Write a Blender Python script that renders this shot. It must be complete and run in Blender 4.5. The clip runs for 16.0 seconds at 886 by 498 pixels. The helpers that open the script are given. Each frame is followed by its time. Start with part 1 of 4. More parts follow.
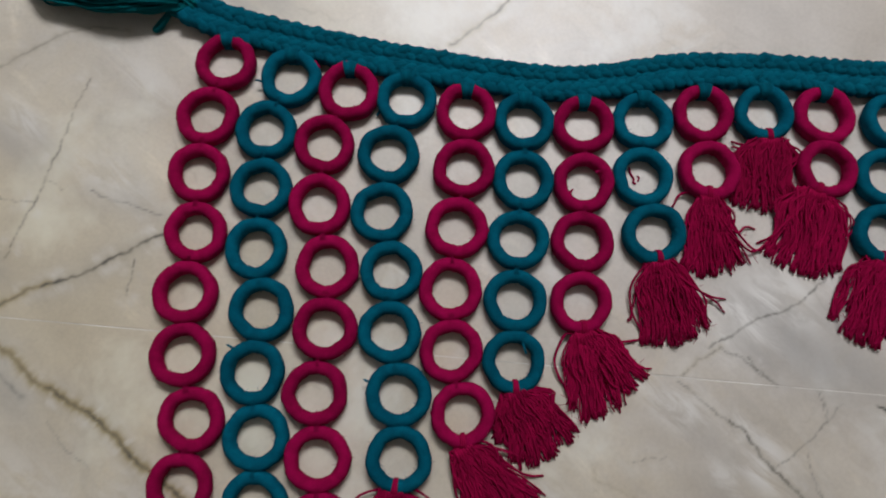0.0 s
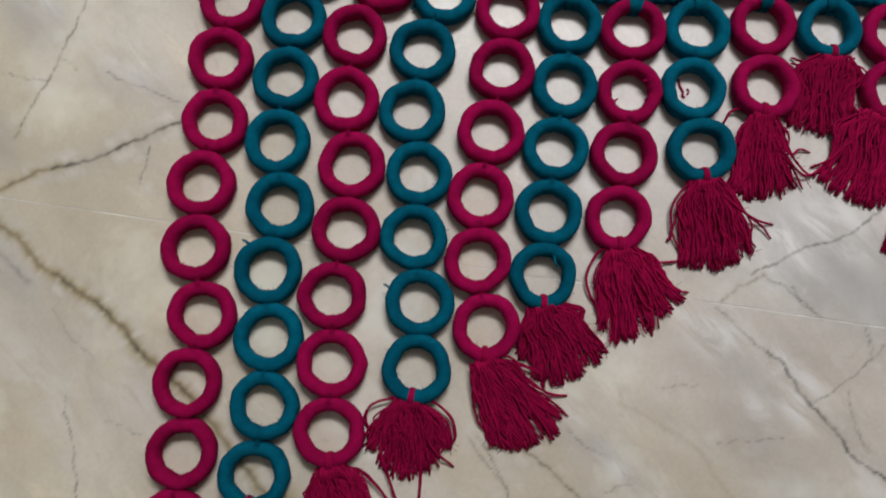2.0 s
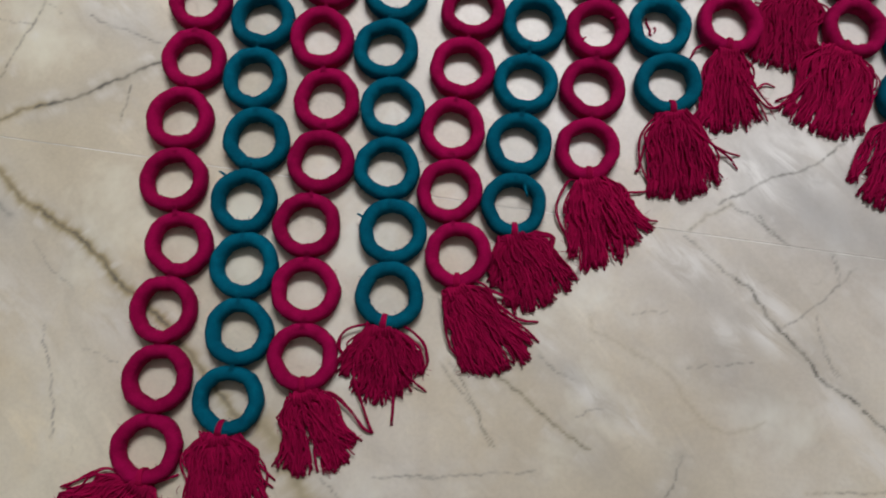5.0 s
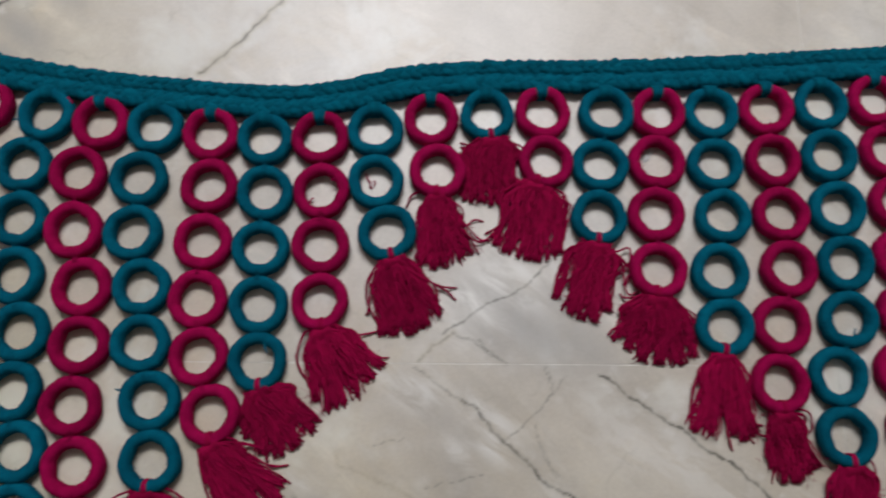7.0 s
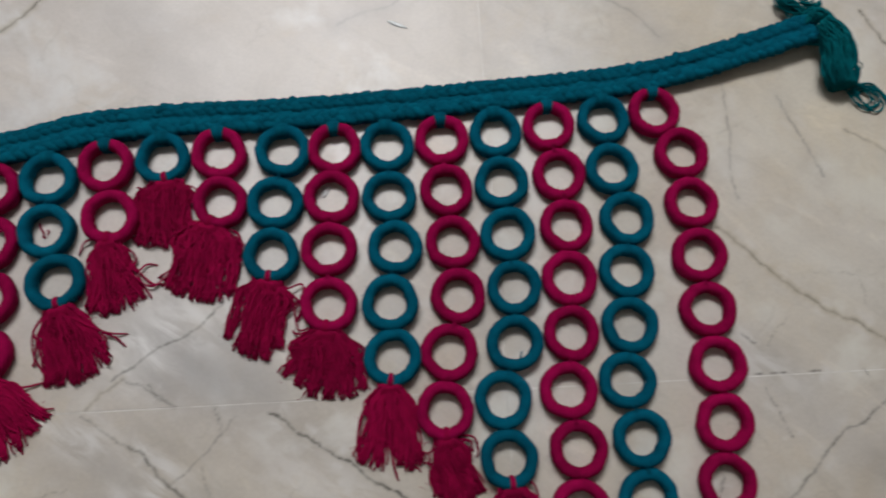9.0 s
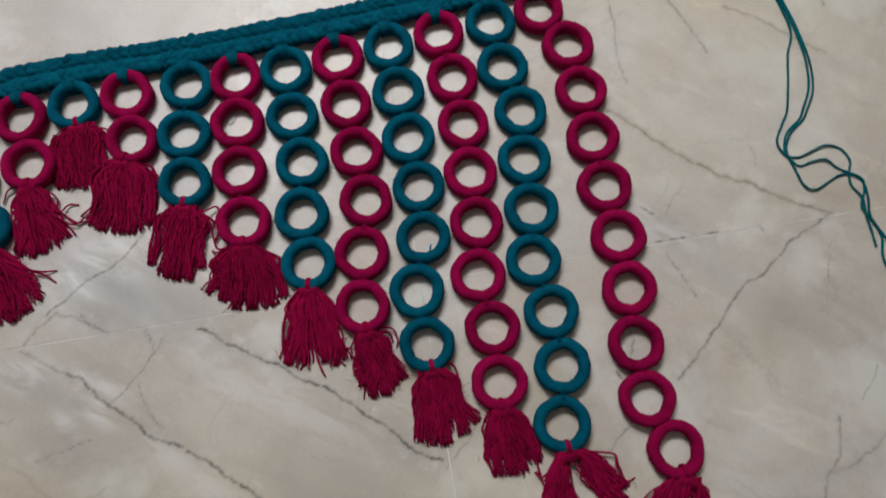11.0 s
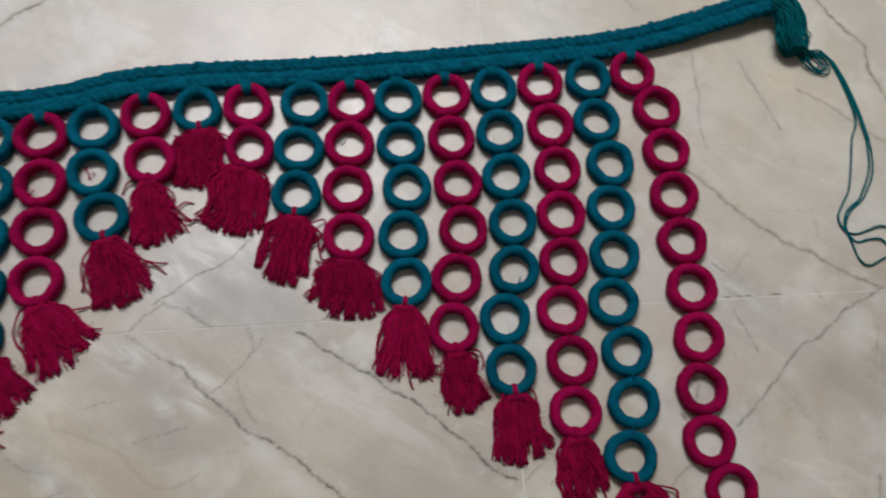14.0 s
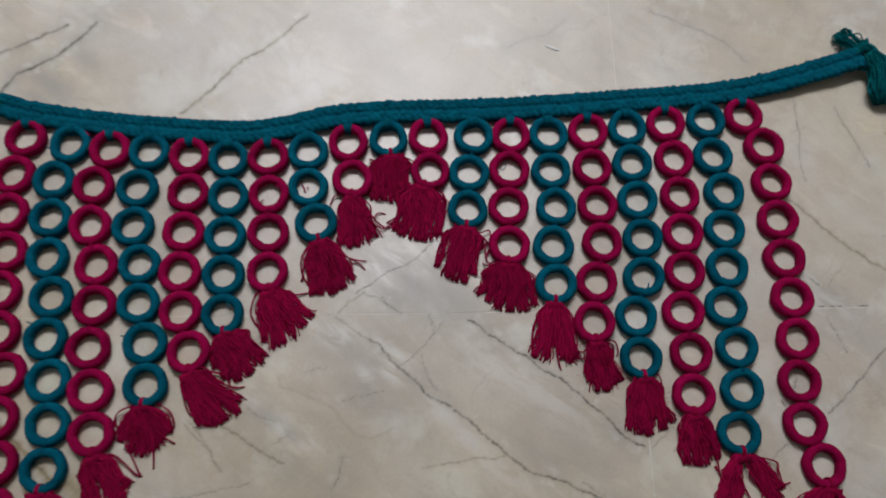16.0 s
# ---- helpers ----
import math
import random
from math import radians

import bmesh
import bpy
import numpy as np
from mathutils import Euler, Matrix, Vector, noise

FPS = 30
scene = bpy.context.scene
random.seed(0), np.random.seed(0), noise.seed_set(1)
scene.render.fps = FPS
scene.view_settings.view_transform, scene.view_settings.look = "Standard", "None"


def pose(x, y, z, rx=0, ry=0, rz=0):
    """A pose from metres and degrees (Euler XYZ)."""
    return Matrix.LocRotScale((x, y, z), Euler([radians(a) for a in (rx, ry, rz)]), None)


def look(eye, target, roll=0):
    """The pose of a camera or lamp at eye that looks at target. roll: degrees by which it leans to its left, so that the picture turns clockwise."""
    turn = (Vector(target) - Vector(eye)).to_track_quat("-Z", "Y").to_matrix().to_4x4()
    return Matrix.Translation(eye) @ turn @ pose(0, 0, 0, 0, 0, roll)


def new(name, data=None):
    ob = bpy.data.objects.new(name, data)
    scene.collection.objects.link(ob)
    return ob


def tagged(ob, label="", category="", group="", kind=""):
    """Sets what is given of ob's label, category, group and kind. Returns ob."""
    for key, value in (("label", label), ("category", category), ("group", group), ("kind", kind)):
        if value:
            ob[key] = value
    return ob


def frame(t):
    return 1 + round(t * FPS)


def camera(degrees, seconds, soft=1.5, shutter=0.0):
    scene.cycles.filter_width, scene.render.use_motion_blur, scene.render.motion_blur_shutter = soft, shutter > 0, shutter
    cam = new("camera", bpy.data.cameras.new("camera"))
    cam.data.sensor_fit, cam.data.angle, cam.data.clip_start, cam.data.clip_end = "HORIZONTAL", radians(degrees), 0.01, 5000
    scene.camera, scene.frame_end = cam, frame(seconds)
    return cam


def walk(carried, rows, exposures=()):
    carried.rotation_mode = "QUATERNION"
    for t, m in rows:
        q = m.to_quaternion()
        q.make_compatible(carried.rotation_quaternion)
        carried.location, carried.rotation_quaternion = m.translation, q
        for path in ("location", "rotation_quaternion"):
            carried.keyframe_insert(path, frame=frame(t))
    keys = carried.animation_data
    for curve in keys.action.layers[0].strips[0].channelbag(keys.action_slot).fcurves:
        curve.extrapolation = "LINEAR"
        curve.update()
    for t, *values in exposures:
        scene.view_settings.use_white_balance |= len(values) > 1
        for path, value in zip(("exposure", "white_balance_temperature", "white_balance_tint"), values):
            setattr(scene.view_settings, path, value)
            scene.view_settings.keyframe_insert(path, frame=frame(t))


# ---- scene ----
# ---- camera and its walk ----
cam = camera(63.41, 16.0, soft=1.9, shutter=0.5)
PATH = [
    (0, (-0.2436, -0.2612, 0.5243), (-0.2419, -0.1688, 0.0329), 3.60),
    (0.5, (-0.2437, -0.2482, 0.4856), (-0.2370, -0.1619, -0.0069), 7.02),
    (1, (-0.2524, -0.2604, 0.4790), (-0.2464, -0.1875, -0.0156), 8.28),
    (1.5, (-0.2487, -0.2762, 0.4842), (-0.2495, -0.2032, -0.0105), 3.34),
    (2, (-0.2513, -0.2979, 0.4888), (-0.2571, -0.2305, -0.0066), 1.04),
    (2.5, (-0.2488, -0.3226, 0.4909), (-0.2554, -0.2490, -0.0036), 1.30),
    (3, (-0.2624, -0.3580, 0.4838), (-0.2625, -0.2866, -0.0111), 6.50),
    (3.2, (-0.2673, -0.3712, 0.4831), (-0.2727, -0.2979, -0.0114), 2.39),
    (5.3, (-0.2119, -0.3570, 0.4906), (-0.2215, -0.2713, -0.0019), -1.26),
    (5.5, (-0.2030, -0.3312, 0.5017), (-0.2036, -0.2518, 0.0080), 4.04),
    (6, (-0.1637, -0.2938, 0.5261), (-0.1642, -0.1929, 0.0364), 0.32),
    (6.5, (-0.1224, -0.2796, 0.5477), (-0.1166, -0.1870, 0.0563), 2.86),
    (7, (-0.0558, -0.2821, 0.5648), (-0.0440, -0.1753, 0.0765), 4.27),
    (7.5, (0.0127, -0.2792, 0.5742), (0.0184, -0.1717, 0.0859), -1.09),
    (8, (0.0626, -0.2779, 0.5672), (0.0819, -0.1691, 0.0795), 4.72),
    (8.5, (0.1136, -0.2684, 0.5698), (0.1544, -0.1584, 0.0837), 14.34),
    (9, (0.1857, -0.2817, 0.5815), (0.2182, -0.1665, 0.0961), 10.41),
    (9.2, (0.2086, -0.2884, 0.5864), (0.2561, -0.1727, 0.1023), 16.91),
    (11.3, (0.2519, -0.3907, 0.5950), (0.2785, -0.2800, 0.1082), 0.59),
    (11.5, (0.2523, -0.4012, 0.5892), (0.2775, -0.2896, 0.1024), -0.55),
    (12, (0.2568, -0.4168, 0.5697), (0.2889, -0.3114, 0.0820), 3.55),
    (12.5, (0.2620, -0.4149, 0.5553), (0.2937, -0.3290, 0.0637), 6.38),
    (13, (0.2452, -0.3917, 0.5747), (0.2853, -0.3016, 0.0845), 12.29),
    (13.5, (0.2005, -0.3779, 0.6071), (0.2577, -0.2664, 0.1230), 17.78),
    (14, (0.1436, -0.3685, 0.6326), (0.1960, -0.2407, 0.1521), 16.37),
    (14.5, (0.0933, -0.3702, 0.6364), (0.1281, -0.2359, 0.1560), 12.03),
    (15, (0.0480, -0.3574, 0.6552), (0.0688, -0.2227, 0.1742), 8.79),
    (15.5, (0.0309, -0.3789, 0.6994), (0.0572, -0.2468, 0.2179), 8.54),
    (16, (0.0185, -0.3998, 0.7746), (0.0405, -0.2642, 0.2938), 5.87),
]
EXPOSURES = [(0.0, -0.24), (0.5, -0.18), (1.5, -0.06), (3.0, 0.03), (5.5, 0.0), (7.0, -0.14), (9.0, -0.27), (11.5, -0.16), (12.5, -0.06), (13.0, -0.12), (14.0, -0.14), (15.0, -0.26), (16.0, -0.36)]
walk(cam, [(t, look(eye, target, roll)) for t, eye, target, roll in PATH], EXPOSURES)

# ---- light ----
world = bpy.data.worlds.new("world")
scene.world = world
world.use_nodes = True
world.node_tree.nodes["Background"].inputs["Color"].default_value = (0.75, 0.85, 1.0, 1)
world.node_tree.nodes["Background"].inputs["Strength"].default_value = 0.05

ANGLE = -2.5                       # turn of the tile grid and the room
CORNER = (0.264, -0.2635)          # where four tiles meet
GRID = pose(CORNER[0], CORNER[1], 0, 0, 0, ANGLE)

lamp_data = bpy.data.lights.new("ceiling_lamp_light", "AREA")
lamp_data.shape, lamp_data.size, lamp_data.size_y = "RECTANGLE", 1.3, 0.6
lamp_data.energy, lamp_data.color = 68, (1.0, 0.985, 1.012)
lamp_light = new("ceiling_lamp_light", lamp_data)
lamp_light.matrix_world = look((0.02, 1.40, 2.60), (0.02, 1.1, 0.0))


# ---- building helpers ----
def mesh_of(name, verts, faces, material, smooth=True):
    me = bpy.data.meshes.new(name)
    me.from_pydata([tuple(v) for v in verts], [], faces)
    me.materials.append(material)
    if smooth:
        me.polygons.foreach_set("use_smooth", [True] * len(me.polygons))
    me.update()
    return me


def part(name, data, parent, label="", m=None):
    """Links a mesh as one object under a thing or a part."""
    ob = new(name, data)
    ob.parent = parent
    if m is not None:
        ob.matrix_basis = m
    return tagged(ob, label)


class Soup:
    """Collects tubes and other pieces of one mesh."""

    def __init__(self):
        self.verts, self.faces = [], []

    def tube(self, path, radius, sides=6, flat=1.0, lumps=0.0):
        path = [Vector(p) for p in path]
        n, base = len(path), len(self.verts)
        for i, p in enumerate(path):
            along = (path[min(i + 1, n - 1)] - path[max(i - 1, 0)]).normalized()
            side = along.cross(Vector((0, 0, 1)))
            side = side.normalized() if side.length > 1e-5 else Vector((1, 0, 0))
            up = side.cross(along)
            r = radius(i / (n - 1)) if callable(radius) else radius
            for j in range(sides):
                a = 2 * math.pi * j / sides
                s = r
                if lumps:
                    q = p * 420 + Vector((math.cos(a), math.sin(a), base * 0.37)) * 1.4
                    s = r * (1 + lumps * (noise.noise(q) + 0.6 * noise.noise(q * 2.7)))
                self.verts.append(p + side * (s * math.cos(a)) + up * (s * flat * math.sin(a)))
        for i in range(n - 1):
            for j in range(sides):
                k = (j + 1) % sides
                self.faces.append((base + i * sides + j, base + i * sides + k, base + (i + 1) * sides + k, base + (i + 1) * sides + j))
        self.faces.append(tuple(base + j for j in reversed(range(sides))))
        self.faces.append(tuple(base + (n - 1) * sides + j for j in range(sides)))
        return self

    def mesh(self, name, material):
        return mesh_of(name, self.verts, self.faces, material)


def spline(points, steps):
    """A smooth line through the points, steps pieces between each two."""
    pts = [Vector(p) for p in points]
    pts = [2 * pts[0] - pts[1]] + pts + [2 * pts[-1] - pts[-2]]
    line = []
    for i in range(1, len(pts) - 2):
        a, b, c, d = pts[i - 1:i + 3]
        for s in range(steps):
            t = s / steps
            line.append(0.5 * (2 * b + (c - a) * t + (2 * a - 5 * b + 4 * c - d) * t ** 2 + (3 * b - a - 3 * c + d) * t ** 3))
    return line + [pts[-2]]


def evenly(line, step):
    """The same line with points at even distances."""
    out, carry = [line[0].copy()], 0.0
    for a, b in zip(line, line[1:]):
        length = (b - a).length
        at = step - carry
        while at <= length:
            out.append(a.lerp(b, at / length))
            at += step
        carry = (carry + length) % step
    return out


# ---- materials ----
def material(name):
    m = bpy.data.materials.new(name)
    m.use_nodes = True
    return m, m.node_tree.nodes, m.node_tree.links, m.node_tree.nodes["Principled BSDF"]


def node(nodes, kind, **inputs):
    n = nodes.new(kind)
    for key, value in inputs.items():
        n.inputs[key.replace("_", " ")].default_value = value
    return n


def ramp(nodes, *stops):
    n = nodes.new("ShaderNodeValToRGB")
    while len(n.color_ramp.elements) < len(stops):
        n.color_ramp.elements.new(0.5)
    for e, (at, color) in zip(n.color_ramp.elements, stops):
        e.position, e.color = at, (*color, 1)
    return n


def mix(nodes, links, factor, a, b, kind="MIX"):
    n = nodes.new("ShaderNodeMix")
    n.data_type, n.blend_type = "RGBA", kind
    for socket, value in ((n.inputs["Factor"], factor), (n.inputs["A"], a), (n.inputs["B"], b)):
        if isinstance(value, bpy.types.NodeSocket):
            links.new(value, socket)
        elif isinstance(value, tuple):
            socket.default_value = (*value, 1)
        else:
            socket.default_value = value
    return n.outputs["Result"]


def maths(nodes, links, operation, *values):
    n = nodes.new("ShaderNodeMath")
    n.operation = operation
    for socket, value in zip(n.inputs, values):
        if isinstance(value, bpy.types.NodeSocket):
            links.new(value, socket)
        else:
            socket.default_value = value
    return n.outputs[0]


def yarn(name, dark, light, lines=0, fuzz=0.04, relief=0.7, scale=1.0):
    """Wool. lines: wraps round a ring; none for loose thread."""
    m, nodes, links, bsdf = material(name)
    where = node(nodes, "ShaderNodeTexCoord").outputs["Object"]
    info = nodes.new("ShaderNodeObjectInfo")
    big = node(nodes, "ShaderNodeTexNoise", Scale=90.0 * scale, Detail=4.0, Roughness=0.6)
    fine = node(nodes, "ShaderNodeTexNoise", Scale=900.0 * scale, Detail=5.0, Roughness=0.75)
    links.new(where, big.inputs["Vector"])
    links.new(where, fine.inputs["Vector"])
    blend = maths(nodes, links, "ADD", maths(nodes, links, "MULTIPLY", big.outputs["Fac"], 0.6), maths(nodes, links, "MULTIPLY", fine.outputs["Fac"], 0.5))
    color = ramp(nodes, (0.34, dark), (0.74, light))
    links.new(blend, color.inputs["Fac"])
    hsv = nodes.new("ShaderNodeHueSaturation")
    links.new(color.outputs["Color"], hsv.inputs["Color"])
    value = nodes.new("ShaderNodeMapRange")
    value.inputs["To Min"].default_value, value.inputs["To Max"].default_value = 0.88, 1.1
    links.new(info.outputs["Random"], value.inputs["Value"])
    links.new(value.outputs["Result"], hsv.inputs["Value"])
    single = nodes.new("ShaderNodeMapRange")
    single.inputs["To Min"].default_value, single.inputs["To Max"].default_value = (1.0, 1.0) if lines else (0.84, 1.12)
    links.new(nodes.new("ShaderNodeNewGeometry").outputs["Random Per Island"], single.inputs["Value"])
    tone = nodes.new("ShaderNodeHueSaturation")
    links.new(hsv.outputs["Color"], tone.inputs["Color"])
    links.new(single.outputs["Result"], tone.inputs["Value"])
    links.new(tone.outputs["Color"], bsdf.inputs["Base Color"])
    height = fine.outputs["Fac"]
    if lines:
        split = nodes.new("ShaderNodeSeparateXYZ")
        links.new(where, split.inputs[0])
        angle = maths(nodes, links, "ARCTAN2", split.outputs["Y"], split.outputs["X"])
        bent = maths(nodes, links, "ADD", angle, maths(nodes, links, "MULTIPLY", big.outputs["Fac"], 0.12))
        wave = maths(nodes, links, "SINE", maths(nodes, links, "MULTIPLY", bent, float(lines)))
        height = maths(nodes, links, "ADD", maths(nodes, links, "MULTIPLY", wave, 0.2), height)
    bump = node(nodes, "ShaderNodeBump", Strength=relief, Distance=0.0009)
    links.new(height, bump.inputs["Height"])
    links.new(bump.outputs["Normal"], bsdf.inputs["Normal"])
    bsdf.inputs["Roughness"].default_value = 0.9
    bsdf.inputs["Specular IOR Level"].default_value = 0.06
    bsdf.inputs["Sheen Weight"].default_value = fuzz
    bsdf.inputs["Sheen Roughness"].default_value = 0.5
    bsdf.inputs["Sheen Tint"].default_value = (*light, 1)
    return m


MAGENTA = yarn("magenta_wool", (0.182, 0.0012, 0.035), (0.370, 0.0030, 0.077), lines=90)
TEAL = yarn("teal_wool", (0.0, 0.055, 0.097), (0.0, 0.127, 0.204), lines=90)
CRIMSON = yarn("crimson_thread", (0.195, 0.0017, 0.034), (0.35, 0.0032, 0.060), relief=0.2)
TEAL_BRAID = yarn("teal_braid_wool", (0.0, 0.056, 0.092), (0.0, 0.122, 0.188), relief=0.6)
TEAL_THREAD = yarn("teal_thread", (0.0, 0.064, 0.082), (0.001, 0.150, 0.172), relief=0.5)


def marble():
    m, nodes, links, bsdf = material("polished_marble")
    where = node(nodes, "ShaderNodeNewGeometry").outputs["Position"]
    cloud = node(nodes, "ShaderNodeTexNoise", Scale=5.0, Detail=6.0, Roughness=0.55, Distortion=0.9)
    mottle = node(nodes, "ShaderNodeTexNoise", Scale=26.0, Detail=8.0, Roughness=0.62, Distortion=0.5)
    grain = node(nodes, "ShaderNodeTexNoise", Scale=320.0, Detail=4.0, Roughness=0.6)
    for n in (cloud, mottle, grain):
        links.new(where, n.inputs["Vector"])
    base = ramp(nodes, (0.30, (0.505, 0.464, 0.418)), (0.50, (0.59, 0.554, 0.516)), (0.72, (0.67, 0.652, 0.636)))
    links.new(cloud.outputs["Fac"], base.inputs["Fac"])
    patch = ramp(nodes, (0.34, (0.78, 0.77, 0.75)), (0.5, (0.97, 0.97, 0.97)), (0.68, (1.08, 1.07, 1.04)))
    links.new(mottle.outputs["Fac"], patch.inputs["Fac"])
    color = mix(nodes, links, 0.28, base.outputs["Color"], patch.outputs["Color"], "MULTIPLY")
    speck = ramp(nodes, (0.35, (0.93, 0.93, 0.93)), (0.6, (1.03, 1.03, 1.03)))
    links.new(grain.outputs["Fac"], speck.inputs["Fac"])
    color = mix(nodes, links, 0.6, color, speck.outputs["Color"], "MULTIPLY")
    # pale and grey streaks that run across the stone
    turned = nodes.new("ShaderNodeMapping")
    turned.vector_type = "TEXTURE"
    turned.inputs["Rotation"].default_value = (0, 0, radians(-40))
    turned.inputs["Scale"].default_value = (0.13, 0.045, 1.0)
    links.new(where, turned.inputs["Vector"])
    streak = node(nodes, "ShaderNodeTexNoise", Scale=1.0, Detail=7.0, Roughness=0.6, Distortion=1.2)
    links.new(turned.outputs["Vector"], streak.inputs["Vector"])
    tone = ramp(nodes, (0.33, (0.86, 0.862, 0.86)), (0.45, (0.97, 0.97, 0.97)), (0.58, (1.0, 1.0, 1.0)), (0.70, (1.2, 1.2, 1.19)))
    links.new(streak.outputs["Fac"], tone.inputs["Fac"])
    color = mix(nodes, links, 0.75, color, tone.outputs["Color"], "MULTIPLY")
    stain = node(nodes, "ShaderNodeTexNoise", Scale=11.0, Detail=5.0, Roughness=0.6, Distortion=0.6)
    links.new(where, stain.inputs["Vector"])
    warm = ramp(nodes, (0.52, (1, 1, 1)), (0.74, (1.0, 0.93, 0.80)))
    links.new(stain.outputs["Fac"], warm.inputs["Fac"])
    color = mix(nodes, links, 0.6, color, warm.outputs["Color"], "MULTIPLY")
    flake = node(nodes, "ShaderNodeTexNoise", Scale=9.0, Detail=5.0, Roughness=0.6, Distortion=0.25)
    links.new(where, flake.inputs["Vector"])
    white = ramp(nodes, (0.54, (0, 0, 0)), (0.66, (0.85, 0.85, 0.85)))
    links.new(flake.outputs["Fac"], white.inputs["Fac"])
    color = mix(nodes, links, white.outputs["Color"], color, (0.70, 0.700, 0.685))
    # thin random veins between the large ones
    bend = node(nodes, "ShaderNodeTexNoise", Scale=7.0, Detail=5.0, Roughness=0.6)
    links.new(where, bend.inputs["Vector"])
    off = mix(nodes, links, 0.16, where, bend.outputs["Color"], "ADD")
    cells = nodes.new("ShaderNodeTexVoronoi")
    cells.feature = "DISTANCE_TO_EDGE"
    cells.inputs["Scale"].default_value = 6.5
    links.new(off, cells.inputs["Vector"])
    thin = ramp(nodes, (0.0, (1, 1, 1)), (0.012, (0.25, 0.25, 0.25)), (0.035, (0, 0, 0)))
    links.new(cells.outputs["Distance"], thin.inputs["Fac"])
    gate = ramp(nodes, (0.48, (0, 0, 0)), (0.62, (1, 1, 1)))
    links.new(mottle.outputs["Fac"], gate.inputs["Fac"])
    faint = maths(nodes, links, "MULTIPLY", maths(nodes, links, "MULTIPLY", thin.outputs["Color"], gate.outputs["Color"]), 0.3)
    color = mix(nodes, links, faint, color, (0.30, 0.28, 0.24))

    def layer(key):
        n = nodes.new("ShaderNodeAttribute")
        n.attribute_name = key
        return n.outputs["Fac"]

    color = mix(nodes, links, layer("warm"), color, mix(nodes, links, 1.0, color, (1.075, 1.035, 0.865), "MULTIPLY"))
    color = mix(nodes, links, layer("smoke"), color, (0.315, 0.318, 0.325))
    # the pale patches break up into drawn-out flakes
    veil = node(nodes, "ShaderNodeTexNoise", Scale=3.2, Detail=6.0, Roughness=0.62, Distortion=0.7)
    links.new(turned.outputs["Vector"], veil.inputs["Vector"])
    torn = ramp(nodes, (0.40, (0.12, 0.12, 0.12)), (0.56, (1, 1, 1)))
    links.new(veil.outputs["Fac"], torn.inputs["Fac"])
    color = mix(nodes, links, maths(nodes, links, "MULTIPLY", layer("pale"), torn.outputs["Color"]), color, (0.78, 0.775, 0.758))
    color = mix(nodes, links, layer("ochre"), color, (0.38, 0.31, 0.17))
    broken = maths(nodes, links, "MULTIPLY", layer("vein"), maths(nodes, links, "ADD", maths(nodes, links, "MULTIPLY", mottle.outputs["Fac"], 0.6), 0.6))
    color = mix(nodes, links, broken, color, (0.10, 0.095, 0.08))
    links.new(color, bsdf.inputs["Base Color"])
    rough = nodes.new("ShaderNodeMapRange")
    rough.inputs["To Min"].default_value, rough.inputs["To Max"].default_value = 0.36, 0.48
    bsdf.inputs["Specular IOR Level"].default_value = 0.75
    links.new(mottle.outputs["Fac"], rough.inputs["Value"])
    links.new(maths(nodes, links, "ADD", rough.outputs["Result"], layer("wear")), bsdf.inputs["Roughness"])
    bump = node(nodes, "ShaderNodeBump", Strength=0.05, Distance=0.002)
    links.new(mottle.outputs["Fac"], bump.inputs["Height"])
    links.new(bump.outputs["Normal"], bsdf.inputs["Normal"])
    return m


def plain(name, a, b, scale, rough):
    m, nodes, links, bsdf = material(name)
    tex = node(nodes, "ShaderNodeTexNoise", Scale=scale, Detail=6.0, Roughness=0.6)
    links.new(node(nodes, "ShaderNodeNewGeometry").outputs["Position"], tex.inputs["Vector"])
    color = ramp(nodes, (0.35, a), (0.65, b))
    links.new(tex.outputs["Fac"], color.inputs["Fac"])
    links.new(color.outputs["Color"], bsdf.inputs["Base Color"])
    bump = node(nodes, "ShaderNodeBump", Strength=0.15, Distance=0.002)
    links.new(tex.outputs["Fac"], bump.inputs["Height"])
    links.new(bump.outputs["Normal"], bsdf.inputs["Normal"])
    bsdf.inputs["Roughness"].default_value = rough
    return m


MARBLE = marble()
GROUT = plain("pale_grout", (0.50, 0.48, 0.44), (0.95, 0.94, 0.91), 22.0, 0.8)
PLASTER = plain("painted_plaster", (0.27, 0.265, 0.25), (0.32, 0.315, 0.30), 3.0, 0.8)
WHITE = plain("white_paint", (0.78, 0.78, 0.76), (0.82, 0.82, 0.8), 4.0, 0.6)
SLIVER = plain("clear_tape", (0.70, 0.74, 0.74), (0.80, 0.84, 0.84), 300.0, 0.12)
lamp_m, _, _, lamp_b = material("lit_diffuser")
lamp_b.inputs["Emission Color"].default_value, lamp_b.inputs["Emission Strength"].default_value = (1.0, 0.97, 0.9, 1), 3.0


# ---- room ----
def box(name, lo, hi, mat):
    x0, y0, z0 = lo
    x1, y1, z1 = hi
    v = [(x, y, z) for z in (z0, z1) for y in (y0, y1) for x in (x0, x1)]
    f = [(0, 2, 3, 1), (4, 5, 7, 6), (0, 1, 5, 4), (1, 3, 7, 5), (3, 2, 6, 7), (2, 0, 4, 6)]
    return mesh_of(name, v, f, mat, smooth=False)


def structure(name, data, label, category):
    ob = new(name, data)
    ob.matrix_world = GRID
    return tagged(ob, label, category, kind="structure")


